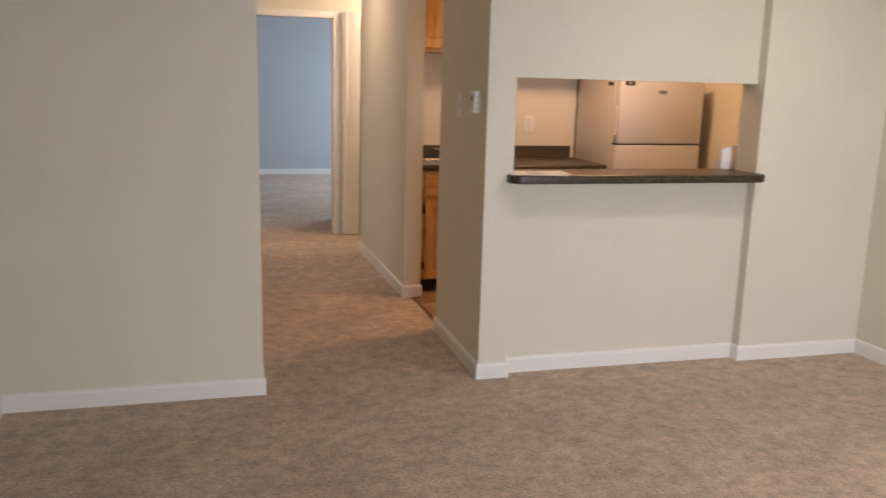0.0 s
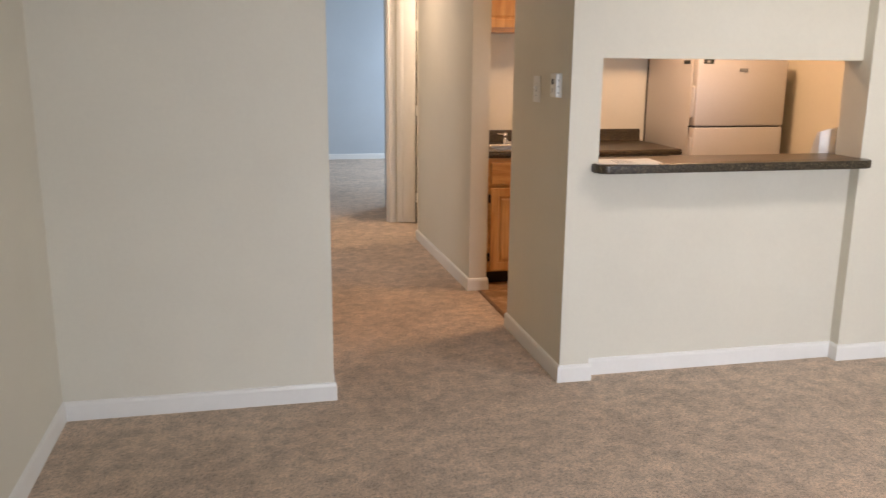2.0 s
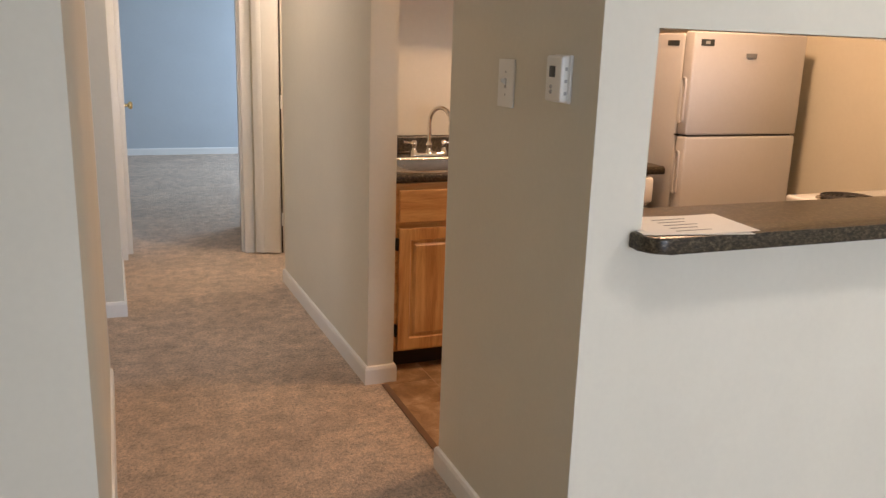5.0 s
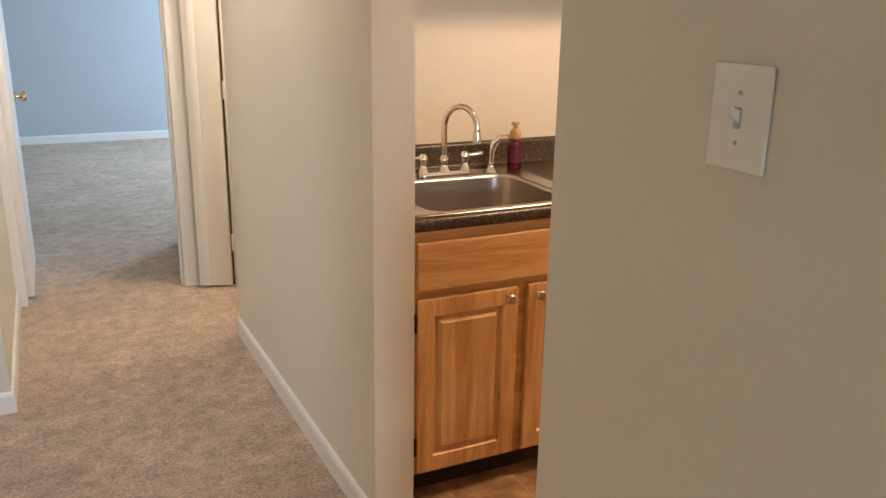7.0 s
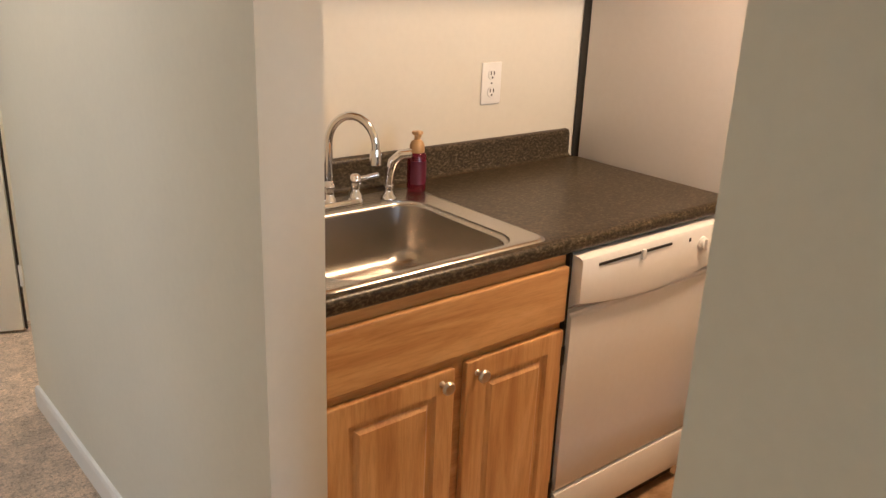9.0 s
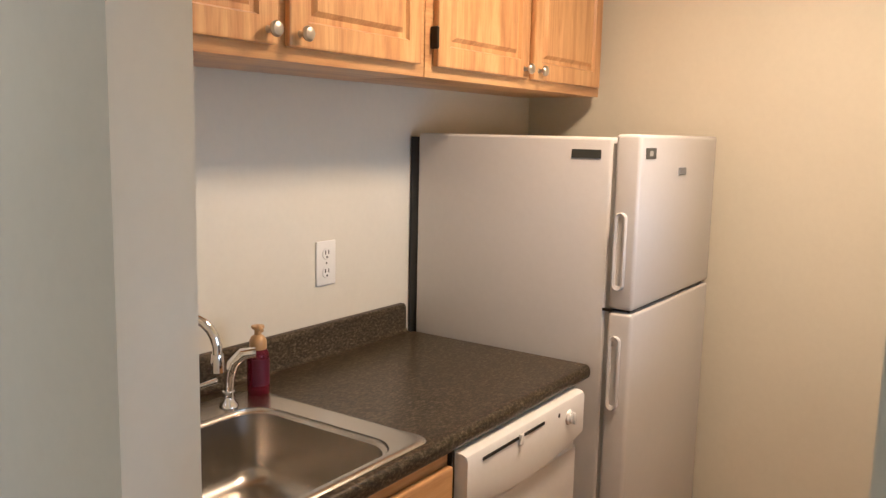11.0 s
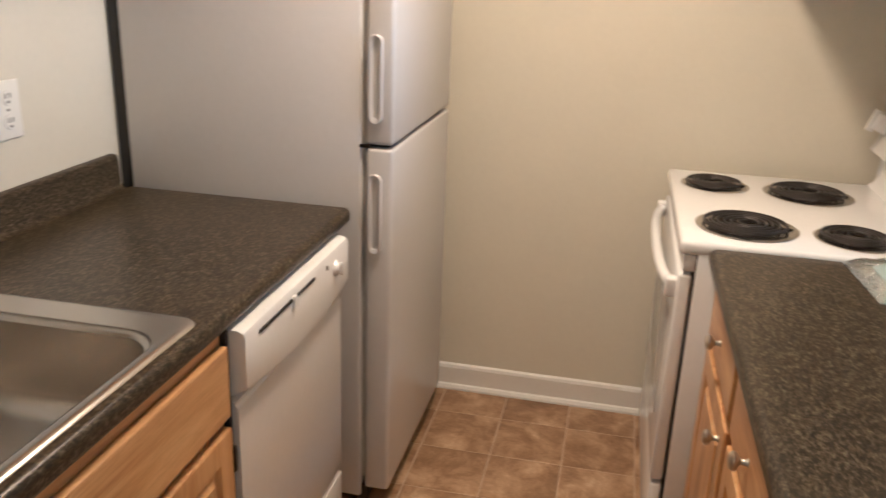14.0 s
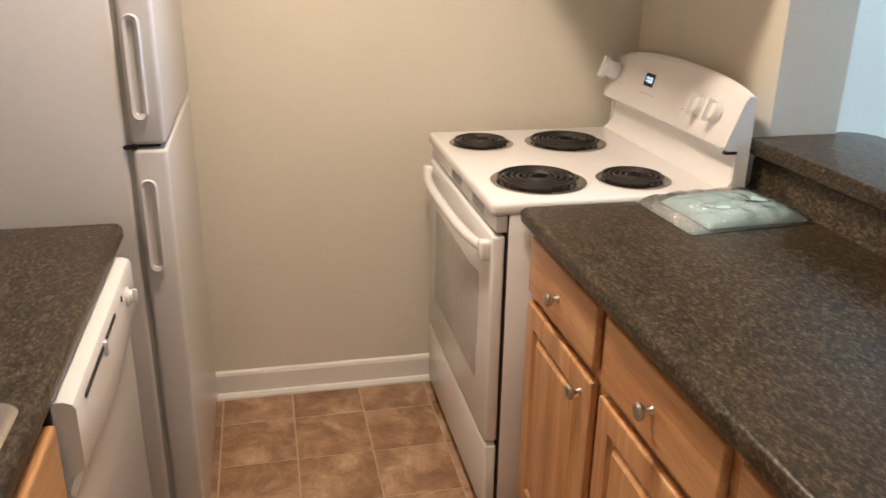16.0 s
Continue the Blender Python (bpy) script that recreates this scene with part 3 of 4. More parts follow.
tube(bm, [last - way * 0.004, last + way * 0.01, last + way * 0.034], [0.0125, 0.0145, 0.0155], 16)
finish("spout", bm, CHROME, e, smooth=True)
for hx, sgn in ((1.853, -1), (2.012, 1)):
    bm = bmesh.new()
    lathe(bm, (hx, 6.071, RIM + 0.014), [(0.020, 0), (0.019, 0.008), (0.012, 0.02), (0.012, 0.032), (0.016, 0.04), (0.0165, 0.052), (0.010, 0.062), (0.006, 0.064)], 18)
    tube(bm, [(hx, 6.071, RIM + 0.062), (hx + sgn * 0.03, 6.064, RIM + 0.066), (hx + sgn * 0.062, 6.057, RIM + 0.070)], [0.0075, 0.006, 0.0075], 12)
    finish("lever", bm, CHROME, e, smooth=True)
e = empty("sink_sprayer", (2.112, 6.062, RIM), "chrome side sprayer beside the faucet", "sprayer")
bm = bmesh.new()
lathe(bm, (2.112, 6.062, RIM), [(0.022, 0), (0.021, 0.006), (0.014, 0.014), (0.012, 0.03), (0.014, 0.036)], 18)
tube(bm, [(2.112, 6.062, RIM + 0.034), (2.114, 6.060, RIM + 0.07), (2.119, 6.055, RIM + 0.10), (2.135, 6.040, RIM + 0.122), (2.157, 6.020, RIM + 0.125)], [0.010, 0.012, 0.0135, 0.014, 0.012], 14)
finish("spray_head", bm, CHROME, e, smooth=True)

# soap bottle
e = empty("soap_bottle", (2.217, 6.078, RIM), "pump bottle of red liquid soap standing behind the sink", "soap bottle")
BXY = (2.217, 6.078)
bm = bmesh.new()
lathe(bm, (*BXY, RIM + 0.001), [(0.023, 0.0), (0.0265, 0.004), (0.0265, 0.098), (0.024, 0.106), (0.018, 0.112)], 28)
finish("bottle", bm, SOAP, e, smooth=True)
bm = bmesh.new()
lathe(bm, (*BXY, RIM + 0.111), [(0.0195, 0.0), (0.0205, 0.003), (0.0205, 0.020), (0.016, 0.030), (0.0085, 0.035), (0.0085, 0.047), (0.014, 0.049), (0.016, 0.053), (0.015, 0.057), (0.004, 0.058)], 24)
tube(bm, [(BXY[0], BXY[1], RIM + 0.164), (BXY[0] - 0.008, BXY[1] - 0.016, RIM + 0.165), (BXY[0] - 0.014, BXY[1] - 0.028, RIM + 0.162)], [0.007, 0.0065, 0.005], 10)
tagged(finish("pump", bm, GOLDCAP, e, smooth=True), "tan plastic pump")
bm = bmesh.new()
rings = [[(BXY[0] + 0.0268 * math.cos(a), BXY[1] + 0.0268 * math.sin(a), z) for a in [radians(195 + 10 * k) for k in range(13)]] for z in (RIM + 0.025, RIM + 0.09)]
low, high = [bm.verts.new(p) for p in rings[0]], [bm.verts.new(p) for p in rings[1]]
for k in range(12):
    bm.faces.new((low[k], low[k + 1], high[k + 1], high[k]))
tagged(finish("label", bm, plain("dark_red_label", (0.10, 0.01, 0.03), 0.4), e), "dark red printed label")

# dishwasher
e = empty("dishwasher", (2.6, 5.879, 0.0), "white built-in dishwasher under the countertop", "dishwasher")
block("body", 2.314, 2.903, 5.599, 6.179, 0.03, 0.869, ENAMEL, e, 0.003)
bm = bmesh.new()
prof = [(5.597, 0.19), (5.564, 0.19), (5.559, 0.20), (5.559, 0.70), (5.565, 0.705), (5.565, 0.712), (5.597, 0.712)]
extrude_x(bm, prof, 2.315, 2.899)
finish("door", bm, ENAMEL, e, smooth=True, flat_angle=30)
bm = bmesh.new()
# control panel with a curved lower lip
nseg = 14
loops = []
for k in range(nseg + 1):
    x = 2.315 + 0.584 * k / nseg
    sag = 0.028 * (1 - (2 * k / nseg - 1) ** 2)
    loops.append([(x, y, z) for y, z in ((5.597, 0.705 - sag * 0.2), (5.558, 0.735 - sag), (5.541, 0.745 - sag), (5.539, 0.752 - sag), (5.539, 0.850), (5.543, 0.858), (5.554, 0.863), (5.597, 0.864))])
loft(bm, loops, True, True)
finish("control_panel", bm, ENAMEL, e, smooth=True, flat_angle=30)
tagged(block("vent_slot", 2.375, 2.535, 5.5365, 5.541, 0.834, 0.841, BLACK, e, 0), "dark vent slot")
tagged(block("vent_slot", 2.555, 2.665, 5.5365, 5.541, 0.834, 0.841, BLACK, e, 0), "dark vent slot")
block("latch", 2.537, 2.552, 5.531, 5.54, 0.818, 0.846, ENAMEL, e, 0.003)
bm = bmesh.new()
lathe(bm, (2.808, 5.54, 0.812), [(0.021, 0.0), (0.019, 0.005), (0.015, 0.007), (0.013, 0.013)], 20, "-y")
box(bm, 2.804, 2.812, 5.518, 5.529, 0.796, 0.828, 0.003)
finish("dial", bm, ENAMEL, e, smooth=True)
block("light", 2.745, 2.751, 5.537, 5.54, 0.828, 0.838, BLACK, e, 0)
block("kick_panel", 2.315, 2.899, 5.557, 5.589, 0.055, 0.182, ENAMEL, e, 0.006)
tagged(block("seam", 2.3035, 2.3125, 5.572, 5.66, 0.02, 0.868, BLACK, e, 0), "dark seam beside the cabinet")
tagged(block("gap", 2.313, 2.903, 5.591, 5.597, 0.005, 0.868, DARKGAP, e, 0), "dark gap")

# refrigerator
FX0, FX1 = 2.996, 3.668
e = empty("refrigerator", (3.33, 5.829, 0.0), "white top-freezer refrigerator beside the countertop", "refrigerator")
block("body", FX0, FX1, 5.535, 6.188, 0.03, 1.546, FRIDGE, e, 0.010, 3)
tagged(block("gasket", FX0 + 0.008, FX1 - 0.008, 5.524, 5.5355, 0.10, 1.53, GREYPL, e, 0), "grey door gasket")
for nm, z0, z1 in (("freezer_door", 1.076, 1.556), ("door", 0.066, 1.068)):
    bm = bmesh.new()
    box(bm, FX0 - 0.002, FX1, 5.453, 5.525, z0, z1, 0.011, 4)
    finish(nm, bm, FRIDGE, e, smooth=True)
tagged(block("split", FX0 + 0.02, FX1 - 0.02, 5.469, 5.529, 1.064, 1.080, BLACK, e, 0), "dark gap between the doors")
tagged(block("grille", FX0 + 0.01, FX1 - 0.01, 5.519, 5.549, 0.012, 0.066, BLACK, e, 0.003), "dark base grille")


def side_grip(z0, z1):
    """Moulded grip on the door's edge: a raised rounded loop round a dark slot."""
    bm = bmesh.new()
    outer, inner = rounded(5.481, 5.517, z0, z1, 0.0175, 6), rounded(5.491, 5.507, z0 + 0.012, z1 - 0.012, 0.0078, 6)
    x = FX0 - 0.002
    loft(bm, [[(x, a, b) for a, b in outer], [(x - 0.006, a, b) for a, b in outer], [(x - 0.009, 5.499 + (a - 5.499) * 0.8, (z0 + z1) / 2 + (b - (z0 + z1) / 2) * 0.985) for a, b in outer],
              [(x - 0.006, a, b) for a, b in inner], [(x - 0.0005, a, b) for a, b in inner]], True, True)
    finish("handle", bm, FRIDGE, e, smooth=True)


side_grip(1.130, 1.345)
side_grip(0.790, 1.002)
tagged(block("sticker", 3.03, 3.105, 5.4515, 5.455, 1.490, 1.520, LABEL, e, 0), "small dark sticker")
tagged(block("sticker", FX0 - 0.0015, FX0 + 0.003, 5.567, 5.655, 1.488, 1.512, LABEL, e, 0), "small dark sticker")
bm = bmesh.new()
box(bm, 3.055, 3.08, 5.4508, 5.452, 1.498, 1.512)
tagged(finish("sticker_print", bm, GREYPL, e), "grey print on the sticker")
bm = bmesh.new()
box(bm, 3.300, 3.362, 5.449, 5.455, 1.440, 1.462, 0.002)
tagged(finish("badge", bm, INK, e), "small grey badge")
bm = bmesh.new()
box(bm, FX0 - 0.003, FX0 + 0.01, 5.514, 5.541, 1.068, 1.076, 0.001)
tagged(finish("hinge", bm, BRONZE, e), "dark middle hinge")

# black filler: shade of the gap between fridge back and wall, with the coils
tagged(block("back_gap_fill", FX0 + 0.006, FX1 - 0.006, 6.1885, 6.221, 0.05, 1.534, BLACK, e, 0.003), "black block standing for the shaded gap and coils behind the refrigerator")

# upper cabinets on the north wall
UY = 5.904
for nm, x0, x1, mid in (("upper_cabinet", 1.568, 2.628, 2.118), ("upper_cabinet", 2.632, 3.708, 3.165)):
    e = empty(nm, ((x0 + x1) / 2, 6.059, 1.688), "honey-stained wooden wall cabinet with two raised-panel doors", "cabinet", "wall cabinets above the sink")
    block("body", x0, x1, UY, 6.222, 1.688, 2.33, WOOD_H, e, 0.002)
    raised_front("door", x0 + 0.032, mid - 0.016, 1.717, 2.30, UY - 0.001, -1, e, WOOD_V)
    raised_front("door", mid + 0.016, x1 - 0.035, 1.717, 2.30, UY - 0.001, -1, e, WOOD_V)
    knob((mid - 0.045, UY - 0.02, 1.745), e, "-y")
    knob((mid + 0.045, UY - 0.02, 1.745), e, "-y")
    hinges(x0 + 0.026, (1.79, 2.22), UY - 0.001, -1, e)

# ---- kitchen: hatch side ----
GY = 4.634
for x0, x1 in ((1.584, 2.034), (2.036, 2.494), (2.496, 2.942)):
    e = empty("base_cabinet", ((x0 + x1) / 2, 4.329, 0.0), "honey-stained wooden base cabinet with a drawer and a raised-panel door", "cabinet", "base cabinets under the hatch counter")
    carcass(e, x0, x1, 4.039, GY, 0.105, 0.868, 1, out=1)
    a, b = x0 + 0.022, x1 - 0.018
    raised_front("drawer_front", a, b, 0.708, 0.846, GY + 0.001, 1, e, WOOD_H, False)
    raised_front("door", a, b, 0.118, 0.682, GY + 0.001, 1, e, WOOD_V)
    knob(((a + b) / 2, GY + 0.02, 0.775), e, "y")
    knob((a + 0.045, GY + 0.02, 0.640), e, "y")

e = empty("countertop", (2.28, 4.379, 0.87), "charcoal-brown speckled laminate countertop below the serving hatch", "countertop")
bm = bmesh.new()
extrude_x(bm, nose_profile(4.676, 4.064, 1), 1.580, 2.940)
finish("top", bm, LAMINATE, e, smooth=True)
bm = bmesh.new()
cove = [(4.064, CT - 0.04), (4.064, CT), (4.057, CT + 0.003), (4.05, CT + 0.012), (4.048, CT + 0.074), (4.045, CT + 0.082), (4.026, CT + 0.082), (4.026, CT - 0.04)]
extrude_x(bm, cove, 1.580, 3.005)
finish("backsplash", bm, LAMINATE, e, smooth=True)

# bar top in the hatch
bm = bmesh.new()
BZ0, BZ1 = 1.007, 1.046
front = [(PX0 + 0.001, 3.833), (1.588, 3.833)]
for k in range(9):
    a = radians(180 + 90 * k / 8)
    front.append((1.588 + 0.055 + 0.055 * math.cos(a), 3.745 + 0.055 + 0.055 * math.sin(a)))
for k in range(9):
    a = radians(270 + 90 * k / 8)
    front.append((3.012 - 0.055 + 0.055 * math.cos(a), 3.745 + 0.055 + 0.055 * math.sin(a)))
front += [(3.012, 3.833), (PX1 - 0.001, 3.833), (PX1 - 0.001, 4.079), (PX0 + 0.001, 4.079)]
low, high = [bm.verts.new((x, y, BZ0)) for x, y in front], [bm.verts.new((x, y, BZ1)) for x, y in front]
bm.faces.new(low[::-1]), bm.faces.new(high)
for k in range(len(front)):
    j = (k + 1) % len(front)
    bm.faces.new((low[k], low[j], high[j], high[k]))
bmesh.ops.bevel(bm, geom=[ed for ed in bm.edges if abs(ed.verts[0].co.z - ed.verts[1].co.z) < 1e-5], offset=0.006, segments=3, affect="EDGES", profile=0.5)
tagged(finish("bar_top", bm, LAMINATE, smooth=True), "dark speckled laminate bar top with rounded corners in the hatch", "bar counter")

# sheet of paper on the bar
e = empty("paper", (1.75, 3.85, BZ1), "white printed sheets of paper lying on the bar top", "paper")
bm = bmesh.new()
for k, (ang, dx) in enumerate(((-12, 0.0), (-7, 0.012))):
    loops = bmesh.ops.create_grid(bm, x_segments=8, y_segments=6, size=0.5)["verts"]
    for v in loops:
        x, y = v.co.x * 0.28, v.co.y * 0.2
        p = Matrix.Rotation(radians(ang), 2) @ Vector((x, y))
        v.co = Vector((1.752 + dx + p.x, 3.855 + p.y, BZ1 + 0.0015 + 0.0012 * k + 0.004 * max(0, x * 7) ** 2 * k))
bmesh.ops.solidify(bm, geom=bm.faces[:], thickness=-0.0004)
finish("sheets", bm, PAPER, e)
for k in range(5):
    p = Matrix.Rotation(radians(-7), 2) @ Vector((0.0, 0.06 - 0.03 * k))
    tagged(block("print", 1.70 + p.x, 1.80 + p.x - 0.02 * (k % 2), 3.853 + p.y, 3.859 + p.y, BZ1 + 0.0031, BZ1 + 0.0036, INK, e, 0), "grey line of print")

# range
RX0, RX1 = 2.947, 3.707
RT = 0.922
e = empty("range", (3.327, 4.379, 0.0), "white electric range with four black coil burners", "range")
block("body", RX0 + 0.002, RX1 - 0.002, 4.100, 4.701, 0.02, 0.895, ENAMEL, e, 0.004)
bm = bmesh.new()
box(bm, RX0, RX1, 4.098, 4.743, 0.888, RT, 0.012, 4)
finish("cooktop", bm, ENAMEL, e, smooth=True)
tagged(block("door_gap", RX0 + 0.004, RX1 - 0.004, 4.679, 4.7035, 0.03, 0.89, BLACK, e, 0), "dark gap round the oven door")
bm = bmesh.new()
box(bm, RX0 + 0.006, RX1 - 0.006, 4.706, 4.739, 0.268, 0.838, 0.008, 3)
finish("oven_door", bm, ENAMEL, e, smooth=True)
tagged(block("window", RX0 + 0.12, RX1 - 0.12, 4.737, 4.7415, 0.40, 0.70, OVENGLASS, e, 0.001), "pale grey oven window")
block("vent_panel", RX0 + 0.006, RX1 - 0.006, 4.701, 4.731, 0.846, 0.887, ENAMEL, e, 0.004)
for centre in (3.36, 3.12):
    for k in range(7):
        x = centre + (k - 3) * 0.017
        tagged(block("vent_slot", x - 0.003, x + 0.003, 4.7295, 4.7325, 0.852, 0.881, GREYPL, e, 0), "grey vent slot")
bm = bmesh.new()
box(bm, RX0 + 0.006, RX1 - 0.006, 4.706, 4.737, 0.045, 0.258, 0.008, 3)
finish("drawer", bm, ENAMEL, e, smooth=True)
bm = bmesh.new()
hp = []
for k in range(17):
    f = k / 16
    hp.append((RX0 + 0.03 + (RX1 - RX0 - 0.06) * f, 4.748 + 0.022 * (1 - (2 * f - 1) ** 4) + 0.006 * (1 - (2 * f - 1) ** 2), 0.800))
tube(bm, hp, 0.0135, 12)
for x in (RX0 + 0.032, RX1 - 0.032):
    box(bm, x - 0.017, x + 0.017, 4.736, 4.765, 0.772, 0.822, 0.008, 3)
finish("handle", bm, ENAMEL, e, smooth=True)

# raised control panel at the back, with an arched top
bm = bmesh.new()
loops = []
nseg = 24
for k in range(nseg + 1):
    f = 2 * k / nseg - 1
    x = RX0 + 0.006 + (RX1 - RX0 - 0.012) * k / nseg
    top = 1.190 - 0.026 * f * f - 0.012 * f ** 8
    loops.append([(x, y, z) for y, z in ((4.098, RT - 0.002), (4.160, RT - 0.002), (4.142, RT + 0.012), (4.130, RT + 0.035), (4.127, 1.018), (4.130, 1.028), (4.157, 1.022), (4.165, 1.026), (4.166, 1.034),
                                         (4.122, top - 0.014), (4.114, top - 0.003), (4.108, top), (4.102, top), (4.097, top - 0.008))])
loft(bm, loops, True, True)
finish("control_panel", bm, ENAMEL, e, smooth=True, flat_angle=38)
for x in (RX0 + 0.0035, RX1 - 0.0155):
    bm = bmesh.new()
    extrude_x(bm, [(4.098, RT - 0.003), (4.136, RT - 0.003), (4.134, 1.010), (4.160, 1.022), (4.168, 1.032), (4.126, 1.142), (4.116, 1.154), (4.098, 1.152)], x, x + 0.012)
    finish("end_cap", bm, ENAMEL, e, smooth=True, flat_angle=30)
PN = Vector((0, 0.947, 0.32)).normalized()   # way the panel faces


def on_panel(x, z, lift=0.0):
    f = (z - 1.034) / (1.176 - 1.034)
    return Vector((x, 4.166 - 0.043 * f, z)) + PN * lift


def dial(x, z, r, deep=0.022):
    """Round control knob with a finger bar that hangs below its rim."""
    bm = bmesh.new()
    c = on_panel(x, z)
    u = Vector((1, 0, 0))
    w = PN.cross(u)
    rings = []
    for rr, h in ((r * 1.12, 0.0), (r * 1.12, 0.003), (r, 0.005), (r * 0.88, deep - 0.003), (r * 0.72, deep)):
        rings.append([c + PN * h + (u * math.cos(t) + w * math.sin(t)) * rr for t in [2 * math.pi * k / 20 for k in range(20)]])
    loft(bm, rings, True, True)
    vs = bmesh.ops.create_cube(bm, size=1.0)["verts"]
    m = Matrix((u, w, PN)).transposed().to_4x4()
    m.translation = c + PN * (deep + 0.003)
    for v in vs:
        v.co = m @ Vector((v.co.x * r * 0.5, v.co.y * r * 2.3, v.co.z * 0.020))
    finish("knob", bm, ENAMEL, e, smooth=True)


for x, z, r, deep in ((3.668, 1.108, 0.028, 0.040), (3.128, 1.098, 0.025, 0.022), (3.046, 1.098, 0.025, 0.022)):
    dial(x, z, r, deep)
tagged(block("lip_notch", RX0 + 0.0025, RX0 + 0.017, 4.132, 4.163, 1.014, 1.0215, BLACK, e, 0), "dark notch under the panel lip")


def panel_patch(bm, x0, x1, z0, z1, lift):
    bm.faces.new([bm.verts.new(on_panel(x, z, lift)) for x, z in ((x0, z0), (x1, z0), (x1, z1), (x0, z1))])


bm = bmesh.new()
panel_patch(bm, 3.404, 3.462, 1.098, 1.134, 0.001)
tagged(finish("clock", bm, BLACK, e), "small black clock display")
bm = bmesh.new()
for x in (3.416, 3.430, 3.444):
    panel_patch(bm, x, x + 0.006, 1.108, 1.124, 0.0016)
tagged(finish("clock_digits", bm, DIGIT, e), "lit clock digits")
for x in (3.375, 3.400, 3.425, 3.450, 3.08, 3.19, 3.60):
    bm = bmesh.new()
    panel_patch(bm, x, x + 0.014, 1.076, 1.079, 0.0012)
    tagged(finish("print", bm, GREYPL, e), "faint grey print")


def burner(x, y, r):
    """Coil element over a chrome drip bowl."""
    bm = bmesh.new()
    lathe(bm, (x, y, RT), [(r * 1.0, 0.0), (r * 1.02, 0.003), (r * 0.97, 0.0045), (r * 0.90, 0.003), (r * 0.6, 0.0012), (0.012, 0.0008)], 40)
    tagged(finish("drip_bowl", bm, STEEL, e, smooth=True), "shiny metal drip bowl")
    bm = bmesh.new()
    turns, pts = 5.5 if r > 0.1 else 4.5, []
    count = int(turns * 26)
    for k in range(count + 1):
        f = k / count
        rad = 0.018 + (r * 0.88 - 0.018) * f
        a = 2 * math.pi * turns * f
        pts.append((x + rad * math.cos(a), y + rad * math.sin(a), RT + 0.0115))
    tube(bm, pts, 0.0046, 8)
    for k in range(3):
        a = radians(30 + 120 * k)
        tube(bm, [(x, y, RT + 0.0045), (x + r * 0.9 * math.cos(a), y + r * 0.9 * math.sin(a), RT + 0.0045)], 0.003, 6)
    tagged(finish("burner_coil", bm, COIL, e, smooth=True), "black spiral burner coil")


for x, y, r in ((3.528, 4.618, 0.094), (3.500, 4.364, 0.120), (3.112, 4.578, 0.120), (3.086, 4.331, 0.094)):
    burner(x, y, r)

# hood above the range, whose shade falls on the end wall
e = empty("range_hood", (3.327, 4.229, 1.52), "white range hood fixed to the wall above the range", "range hood")
bm = bmesh.new()
prof = [(4.026, 1.52), (4.479, 1.52), (4.499, 1.54), (4.439, 1.62), (4.359, 1.64), (4.026, 1.64)]
extrude_x(bm, prof, 3.005, 3.765)
finish("canopy", bm, ENAMEL, e, smooth=True)

# parcel in clear wrapping on the counter
e = empty("wrapped_towel", (2.80, 4.229, CT), "folded teal cloth in clear plastic wrapping on the countertop", "package")


def pillow(name, x0, x1, y0, y1, h, seed, wrinkle, mat, lift=0.0):
    bm = bmesh.new()
    nx, ny = 26, 30
    grid = {}
    for s_ in (0, 1):
        for i in range(nx + 1):
            for j in range(ny + 1):
                u, v = 2 * i / nx - 1, 2 * j / ny - 1
                edge = max(0.0, (1 - abs(u) ** 5) * (1 - abs(v) ** 5)) ** 0.5
                x, y = x0 + (x1 - x0) * i / nx, y0 + (y1 - y0) * j / ny
                w = 0.5 - abs(noise.noise((x * 38 + seed, y * 17, seed))) * 1.5 + noise.noise((x * 90, y * 55, seed + 3)) * 0.45
                z = lift + 0.0015 + (h * edge + wrinkle * w * edge if s_ else 0.0) + 0.0015 * s_
                grid[(s_, i, j)] = bm.verts.new((x + 0.003 * w, y, CT + z))
    for i in range(nx):
        for j in range(ny):
            bm.faces.new([grid[(1, a, b)] for a, b in ((i, j), (i + 1, j), (i + 1, j + 1), (i, j + 1))])
            bm.faces.new([grid[(0, a, b)] for a, b in ((i, j), (i, j + 1), (i + 1, j + 1), (i + 1, j))])
    rim = [(i, 0) for i in range(nx)] + [(nx, j) for j in range(ny)] + [(i, ny) for i in range(nx, 0, -1)] + [(0, j) for j in range(ny, 0, -1)]
    for k, a in enumerate(rim):
        b = rim[(k + 1) % len(rim)]
        bm.faces.new([grid[(0, *a)], grid[(0, *b)], grid[(1, *b)], grid[(1, *a)]])
    bmesh.ops.rotate(bm, verts=bm.verts, cent=(2.80, 4.229, CT), matrix=Matrix.Rotation(radians(4), 3, "Z"))
    return finish(name, bm, mat, e, smooth=True, flat_angle=180)


pillow("cloth", 2.716, 2.918, 4.082, 4.330, 0.026, 5.0, 0.002, TEAL, 0.002)
tagged(pillow("wrapping", 2.700, 2.940, 4.072, 4.385, 0.030, 9.0, 0.007, FILM), "creased clear plastic wrapping")
for k in range(4):
    tagged(block("print", 2.83 + 0.012 * k, 2.834 + 0.012 * k, 4.169, 4.249 - 0.015 * (k % 2), CT + 0.0300, CT + 0.0305, INK, e, 0), "dark line of print")

# ---- wall plates ----


